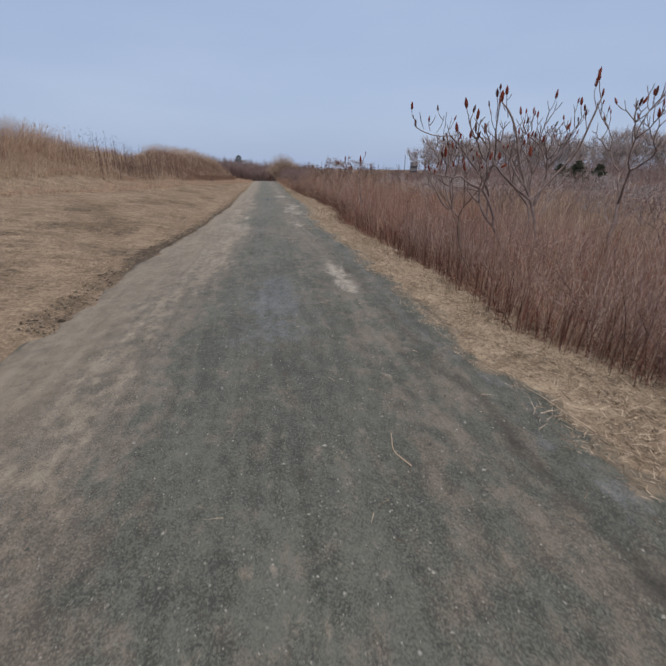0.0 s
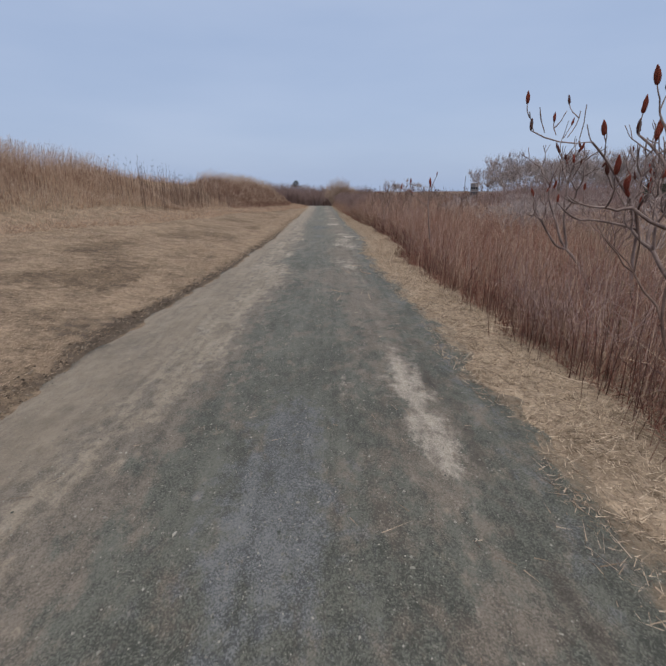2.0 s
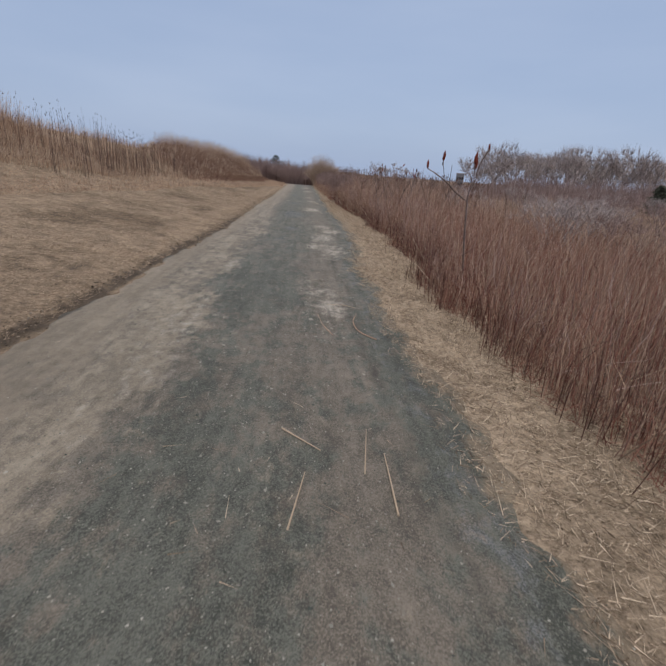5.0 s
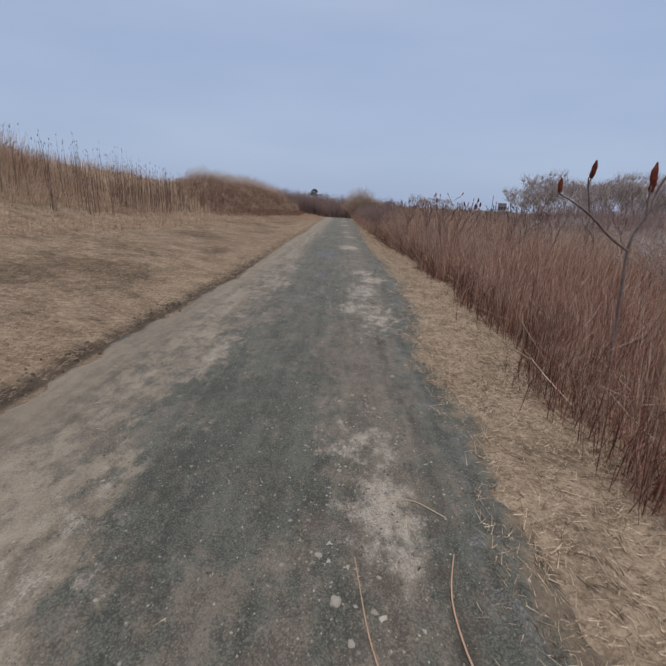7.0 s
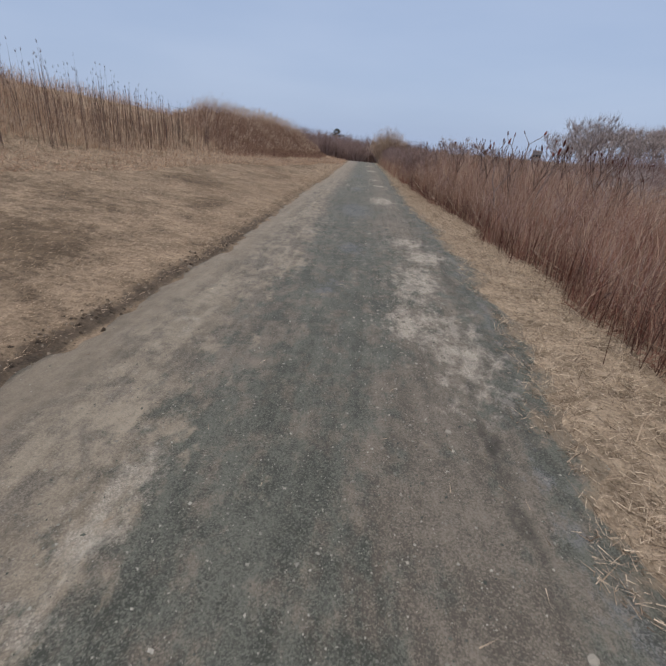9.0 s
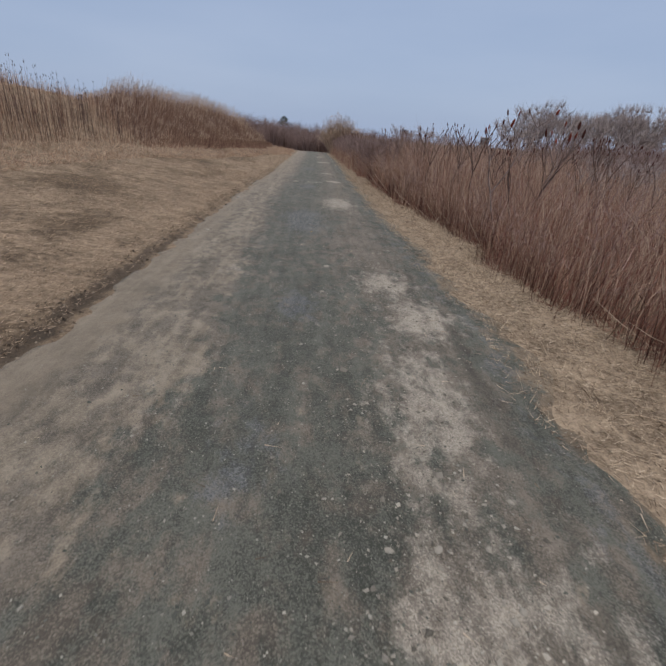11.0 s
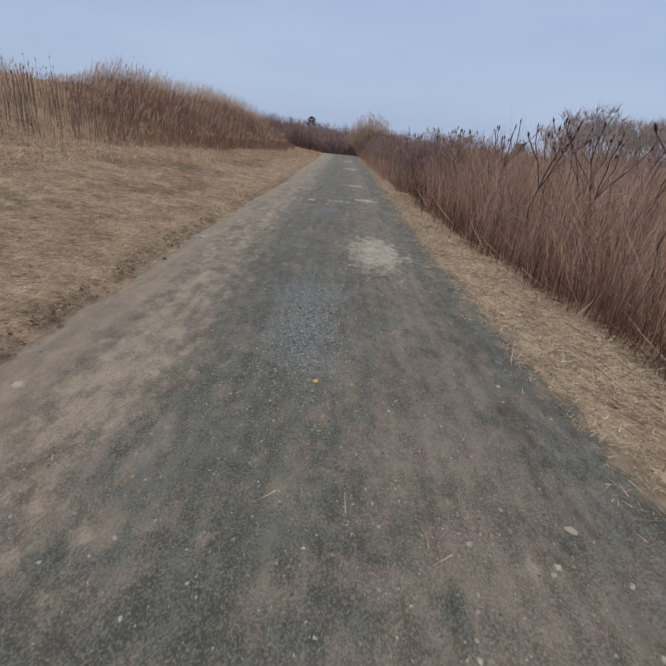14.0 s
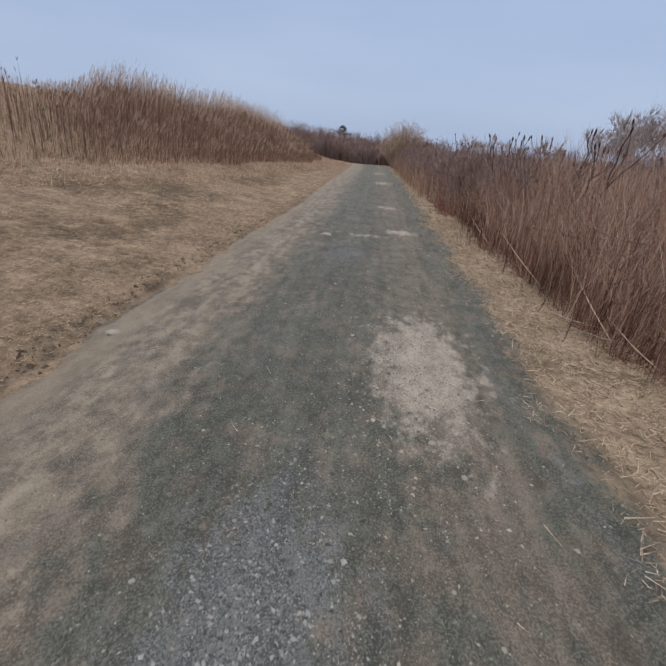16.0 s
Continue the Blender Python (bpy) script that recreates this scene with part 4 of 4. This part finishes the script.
antler_sumac((3.5, 15.5), [[(0, 0, -0.05), (-0.25, -0.2, 1.35), (-0.2, -0.3, 1.7), (-0.1, -0.35, 2.12)], [(-0.25, -0.2, 1.35), (-0.6, -0.25, 1.58), (-1.0, -0.3, 1.8)]], 37,
             "low forked sumac with upright red fruit clusters", 0.02, 0.17, 0.2)
sumac(3.6, 24.6, 44, 2.05, 3, (-0.1, 0.1), "forked sumac with upright dark red fruit clusters", 0.75, 0.13, M_BARK, 0.75, girth=0.018)
sumac(4.6, 25.6, 47, 2.0, 3, (0.1, 0.1), "forked sumac with upright dark red fruit clusters", 0.7, 0.15, M_BARK, 0.75, girth=0.018)
sumac(4.2, 33.5, 52, 1.95, 3, (-0.1, 0), "bare sumac with dark dry fruit clusters above the thicket", 0.8, 0.11, M_BROWNBARK, 0.6, True)
sumac(3.3, 36.0, 55, 1.95, 3, (-0.1, 0), "bare sumac with dark dry fruit clusters above the thicket", 0.8, 0.11, M_BROWNBARK, 0.6, True)

# slim sumac shoots that stand out of the thicket farther on
SHOOT = "slim sumac shoot with a dark dry fruit cluster"
shoots = []
for k in range(4):
    shoots.append(sumac(6 + k, 30, 60 + k, 1.75, 1 + k % 2, (0, 0), SHOOT, 0.95, 0.085, M_BROWNBARK, 0.4, True, 0.012))
for k in range(170):
    sy = rng.uniform(24, 62)
    sx = float(reed_foot(sy)) + 0.5 + (3 + 0.16 * sy) * rng.uniform(0, 1) ** 1.3
    low = sy < 31 and sx < 6
    ob = copy_thing(shoots[2 * (k % 2) if low else k % 4], pose(sx, sy, float(level(sx, sy)) - 0.02, 0, 0, rng.uniform(0, 360)))
    s = rng.uniform(0.85, 1.08) * (1 + 0.1 * float(smooth(24, 32, sy)))
    ob.scale = (s, s, s)


def bare_bush(name, x, y, seed, height, width, label, mat, depth=4, stems_n=7, category="bush", group="", bushy=5, least=0.008):
    """A bare bush of many thin stems that spread from one foot."""
    w = Wood(seed)
    for k in range(stems_n):
        a = 6.28 * k / stems_n + w.r.uniform(-0.3, 0.3)
        w.grow(Vector((math.cos(a) * 0.1, math.sin(a) * 0.1, 0)), Vector((math.cos(a) * 0.5, math.sin(a) * 0.5, 1)).normalized(), height * 0.3, 0.02 * height / 2, depth, 1, 2, 0.5, 0.76, 0.06, 0.12)
    for q, e in list(w.ends):
        for _ in range(bushy):
            v = (e + Vector([w.r.gauss(0, 0.7) for _ in range(3)]) + Vector((0, 0, 0.35))).normalized() * height * w.r.uniform(0.06, 0.16)
            w.thin.append(([q, q + v], [least, least * 0.5]))
    ends = [e[0] for e in w.ends]
    kz = height / max(e.z for e in ends)
    kx = width / 2 / max(0.1, sorted(math.hypot(e.x, e.y) for e in ends)[-3])
    fit = lambda limbs: [([Vector((v.x * kx, v.y * kx, v.z * kz)) for v in pts], [max(q, least) for q in rad]) for pts, rad in limbs]
    root = new(name)
    root.matrix_basis = pose(x, y, float(level(x, y)) - 0.05)
    tagged(root, label, category, group)
    part("trunk", w.mesh("trunk", fit(w.thick or w.thin[:1]), mat, 5), root)
    part("crown", w.mesh("crown", fit(w.thin), mat, 3, True), root)
    return root


M_DUSK = material("dusky_twigs", [(0.12, 0.082, 0.078), (0.24, 0.172, 0.162), (0.38, 0.29, 0.268)], 2, island=0.6, bump=0)
M_TANTWIG = material("tan_twigs", [(0.2, 0.145, 0.108), (0.38, 0.285, 0.22), (0.54, 0.43, 0.345)], 2, island=0.6, bump=0)


def dome_bush(x, y, height, width, n, mat, label, least, group=""):
    """A fuzzy dome of many fine stems that rise and spread from one foot."""
    root = new("bare_bush")
    root.matrix_basis = pose(x, y, float(level(x, y)) - 0.05)
    tagged(root, label, "bush", group)
    a = rng.uniform(0, 6.28, n)
    q = np.sqrt(rng.uniform(0, 1, n))
    top = np.stack([np.cos(a) * q * width / 2, np.sin(a) * q * width / 2, height * np.sqrt(1 - 0.8 * q * q) * rng.uniform(0.7, 1.0, n)], 1)
    low = np.stack([top[:, 0] * 0.35, top[:, 1] * 0.35, np.zeros(n)], 1)
    mid = low + (top - low) * 0.5 + np.stack([-top[:, 0] * 0.08, -top[:, 1] * 0.08, 0.06 * height * np.ones(n)], 1)
    P = np.stack([low, mid, top], 1)
    part("trunk", fast_mesh("trunk", *tubes(P[: n // 8], np.tile([least * 2.5, least * 2, least], (n // 8, 1)), 4), mat), root)
    out = [tubes(P[n // 8:], np.tile([least, least, least * 0.6], (n - n // 8, 1)), 3)]
    for k in range(4):
        f = rng.uniform(0.2, 1.0, n)[:, None]
        o = mid + (top - mid) * f
        v = rng.normal(0, 1, (n, 3)) * np.array([1, 1, 0.6]) + np.array([0, 0, 0.9])
        out.append(tubes(np.stack([o, o + v * height * 0.07], 1), np.tile([least * 0.8, least * 0.35], (n, 1)), 3))
    part("crown", fast_mesh("crown", *join(*out), mat), root)
    return root


dome_bush(2.8, 63, 3.7, 4.6, 560, M_TANTWIG, "rounded tan bare bush at the end of the path", 0.013)
dome_bush(4.6, 66, 2.7, 3.4, 260, M_TANTWIG, "rounded tan bare bush at the end of the path", 0.013)
dark_a = dome_bush(-1.0, 86, 3.3, 4.4, 260, M_DUSK, "low dark bare bush where the path bends", 0.017, "bushes at the path's end")
for bx, by, bs in ((1.2, 78, 1.0), (-3.2, 80, 1.1), (-6.5, 82, 1.2), (-9.0, 86, 1.3), (2.6, 74, 0.9), (-11.5, 90, 1.3), (0.4, 84, 1.2), (-2.2, 88, 1.3), (-7.6, 92, 1.4), (5.4, 74, 1.0), (3.8, 80, 1.1),
                   (-1.2, 75, 0.9), (-4.6, 76, 1.0), (-8.4, 79, 1.1), (-0.2, 72, 0.8), (-13.5, 88, 1.3), (-5.0, 86, 1.3), (7.5, 78, 1.1)):
    ob = copy_thing(dark_a, pose(bx, by, float(level(bx, by)) - 0.05, 0, 0, rng.uniform(0, 360)))
    ob.scale = (bs, bs, bs)


def conifer(x, y, height, label="small dark green conifer beyond the path's end", wide=0.62, seed=5):
    r = random.Random(seed)
    root = new("conifer")
    root.matrix_basis = pose(x, y, float(level(x, y)))
    tagged(root, label, "conifer tree")
    P = np.array([[(0, 0, 0), (0.03, 0, height * 0.5), (0, 0, height)]], float)
    part("trunk", fast_mesh("trunk", *tubes(P, np.array([[0.09, 0.06, 0.01]]), 6), M_BROWNBARK), root)
    seg, rad = [], []
    for k in range(260):
        t = r.uniform(0.04, 0.98)
        a, le = r.uniform(0, 6.28), (1 - t * t) * height * wide * 0.6 * r.uniform(0.35, 1.2) + 0.15
        for j in range(13):
            f = r.uniform(0.15, 1)
            b = Vector((math.cos(a) * le * f, math.sin(a) * le * f, height * t - le * f * 0.12 + f * f * le * 0.2))
            d = Vector((math.cos(a) + r.gauss(0, 0.8), math.sin(a) + r.gauss(0, 0.8), r.gauss(0.1, 0.35))).normalized() * r.uniform(0.1, 0.26)
            seg.append([tuple(b), tuple(b + d)])
            rad.append([0.05, 0.012])
    part("crown", fast_mesh("crown", *tubes(np.array(seg), np.array(rad), 3), M_NEEDLE), root)
    return root


conifer(-4.5, 97, 5.1, wide=0.78)
for k, (cx, cy, ch) in enumerate(((33.0, 47.5, 2.6), (35.4, 48.0, 3.0), (37.8, 47.5, 2.7))):
    conifer(cx, cy, ch, "dark green bushy evergreen at the far side of the field", 0.75, 11 + k)

# low shrubs of the field behind the thicket, nearer to farther
field = [bare_bush("field_shrub", 9 + 2 * k, 16 + k, 80 + k, 1.7, 2.6, "grey-brown bare shrub in the field behind the thicket", M_HAZY_TWIG if k % 2 else M_DUSK, 2, 11, "shrub", "shrubs in the field", 6, 0.009) for k in range(4)]
for k in range(105):
    fy = 8 + 100 * rng.uniform(0, 1) ** 1.15
    fx = float(reed_foot(fy)) + 4.5 + 0.75 * fy * rng.uniform(0, 1)
    s = rng.uniform(0.6, 0.95) * (1 + 0.55 * float(smooth(40, 100, fy)))
    ob = copy_thing(field[k % 4], pose(fx, fy, float(level(fx, fy)) - 0.05, 0, 0, rng.uniform(0, 360)))
    ob.scale = (s * 1.15, s * 1.15, s)


row = bare_bush("verge_shrub", 3.2, 37.5, 95, 1.65, 2.2, "dense purple-grey bare shrub at the edge of the path", M_DUSK, 3, 11, "shrub", "shrubs along the verge", 8, 0.006)
for k in range(18):
    vy = 34.6 + 1.35 * k + rng.uniform(-0.3, 0.3)
    vx = float(reed_foot(vy)) + rng.uniform(0.55, 1.1)
    ob = copy_thing(row, pose(vx, vy, float(level(vx, vy)) - 0.05, 0, 0, rng.uniform(0, 360)))
    s = rng.uniform(0.85, 1.1)
    ob.scale = (s, s, s)


def brush():
    """The tangle of the far field."""
    n = 16000
    y = 6 + 130 * rng.uniform(0, 1, n) ** 1.2
    x = reed_foot(y) + 5 + (6 + 0.9 * y) * rng.uniform(0, 1, n)
    return stems(x, y, rng.uniform(0.5, 1.2, n) * (1 + 0.3 * wave(x, y, 5, 60)), 0.4, 0.004 + 0.00014 * y, bend=0.4)[1]


stuff("field_brush", brush(), M_REED_TOP, "grey-brown tangled brush covering the field", "brush")


def bare_tree(x, y, seed, height, label):
    w = Wood(seed)
    w.grow(Vector((0, 0, -0.1)), Vector((0.03, 0, 1)), height * 0.2, 0.15, 5, 0, 2, 0.55, 0.8, 0.07, 0.13)
    k = height / max(e[0].z for e in w.ends)
    scale = lambda limbs: [([v * k for v in pts], [q + 0.012 for q in rad]) for pts, rad in limbs]
    twigs = []
    for q, e in w.ends:
        for _ in range(12):
            d = (e + Vector([w.r.gauss(0, 0.6) for _ in range(3)]) + Vector((0, 0, 0.3))).normalized() * w.r.uniform(0.5, 1.5)
            twigs.append(([q, q + d], [0.012, 0.004]))
    root = new("bare_tree")
    root.matrix_basis = pose(x, y, float(level(x, y)))
    tagged(root, label, "tree", "bare trees beyond the field")
    part("trunk", w.mesh("trunk", scale(w.thick), M_HAZY_TWIG, 6), root)
    part("crown", w.mesh("crown", scale(w.thin + twigs), M_HAZY_TWIG, 3, True), root)
    return root


def far_woods():
    """The grey wood and hedges that close the field."""
    out = []
    for n, d0, d1, h0, h1, r, a0 in ((5500, 55, 80, 1.6, 2.9, 0.02, 5), (9000, 82, 112, 3.0, 5.2, 0.028, 8), (4500, 112, 132, 3.4, 6.4, 0.022, 19)):
        a = np.radians(a0 + (67 - a0) * rng.uniform(0, 1, n))
        q = rng.uniform(d0, d1, n)
        x, y = np.sin(a) * q + 3, np.cos(a) * q + 8
        x = np.maximum(x, reed_foot(y) + 3)
        h = rng.uniform(h0, h1, n) * (1 + 0.22 * wave(x, y, 9, 71)) * (0.5 + 0.5 * smooth(18, 24, np.degrees(a)))
        out.append(tall_stems(x, y, h, np.full(n, r), 0.25, 3))
    return join(*out)


stuff("far_woods", far_woods(), M_DUSK, "grey bare undergrowth closing the far side of the field", "woods")

TREE = "bare grey deciduous tree beyond the field"
trees = [bare_tree(60 + 9 * k, 120, 90 + k, 8.5, TREE) for k in range(4)]
for k in range(90):
    a = radians(20.5 + 43 * rng.uniform(0, 1))
    dist = rng.uniform(95, 140)
    tx, ty = math.sin(a) * dist, math.cos(a) * dist + 10
    ob = copy_thing(trees[k % 4], pose(tx, ty, float(level(tx, ty)) - 0.1, 0, 0, rng.uniform(0, 360)))
    s = rng.uniform(1.0, 1.28) * (0.6 + 0.4 * float(smooth(20, 25, math.degrees(a))))
    ob.scale = (s * 0.95, s * 0.95, s)
for tx, ty, s in ((17, 105, 0.62), (19.5, 108, 0.66), (22, 107, 0.58), (-4, 135, 0.6), (-9, 130, 0.55), (-15, 128, 0.6), (3, 140, 0.55), (9, 138, 0.5), (-21, 135, 0.62), (13, 140, 0.5)):
    ob = copy_thing(trees[int(tx) % 4], pose(tx, ty, float(level(tx, ty)) - 0.1, 0, 0, rng.uniform(0, 360)))
    ob.scale = (s * 1.2, s * 1.2, s)

# ---- far building and poles ----


def block(name, size, at, mat, parent, bevel=0.04):
    bm = bmesh.new()
    bmesh.ops.create_cube(bm, size=1)
    for v in bm.verts:
        v.co = Vector((v.co.x * size[0], v.co.y * size[1], v.co.z * size[2]))
    bmesh.ops.bevel(bm, geom=list(bm.edges), offset=bevel, segments=1, affect="EDGES")
    me = bpy.data.meshes.new(name)
    bm.to_mesh(me)
    bm.free()
    me.materials.append(mat)
    ob = part(name, me, parent)
    ob.matrix_basis = pose(*at)
    return ob


tower = new("distant_building")
tower.matrix_basis = pose(71, 212, float(level(71, 212)) + 0.2, 0, 0, -18)
tagged(tower, "grey flat-roofed block far beyond the trees", "building")
block("wall", (3.4, 3.4, 6.4), (0, 0, 3.2), M_WALL, tower)
block("roof", (3.7, 3.7, 0.3), (0, 0, 6.5), M_HAZY_TWIG, tower)
for k in range(3):
    for j in range(2):
        block("window", (0.8, 0.12, 1.1), (-1.05 + 1.05 * k, -1.72, 2.2 + 2.3 * j), M_GLASS, tower, 0.02)


def utility_pole(x, y, height, arm=True):
    root = new("utility_pole")
    root.matrix_basis = pose(x, y, float(level(x, y)), 0, 0, 20)
    tagged(root, "distant dark wooden utility pole", "pole", "distant poles")
    P = np.array([[(0, 0, -0.2), (0, 0, height * 0.5), (0, 0, height - 0.02), (0, 0, height)]], float)
    part("pole", fast_mesh("pole", *tubes(P, np.array([[0.13, 0.12, 0.1, 0.0]]), 8), M_BROWNBARK), root)
    if not arm:
        return
    block("crossarm", (1.6, 0.1, 0.12), (0, 0, height - 0.5), M_BROWNBARK, root, 0.01)
    for q in (-0.65, 0.65):
        block("insulator", (0.08, 0.08, 0.16), (q, 0, height - 0.36), M_WALL, root, 0.02)


utility_pole(64, 204, 9.6, False)
utility_pole(-12.5, 110, 4.6)
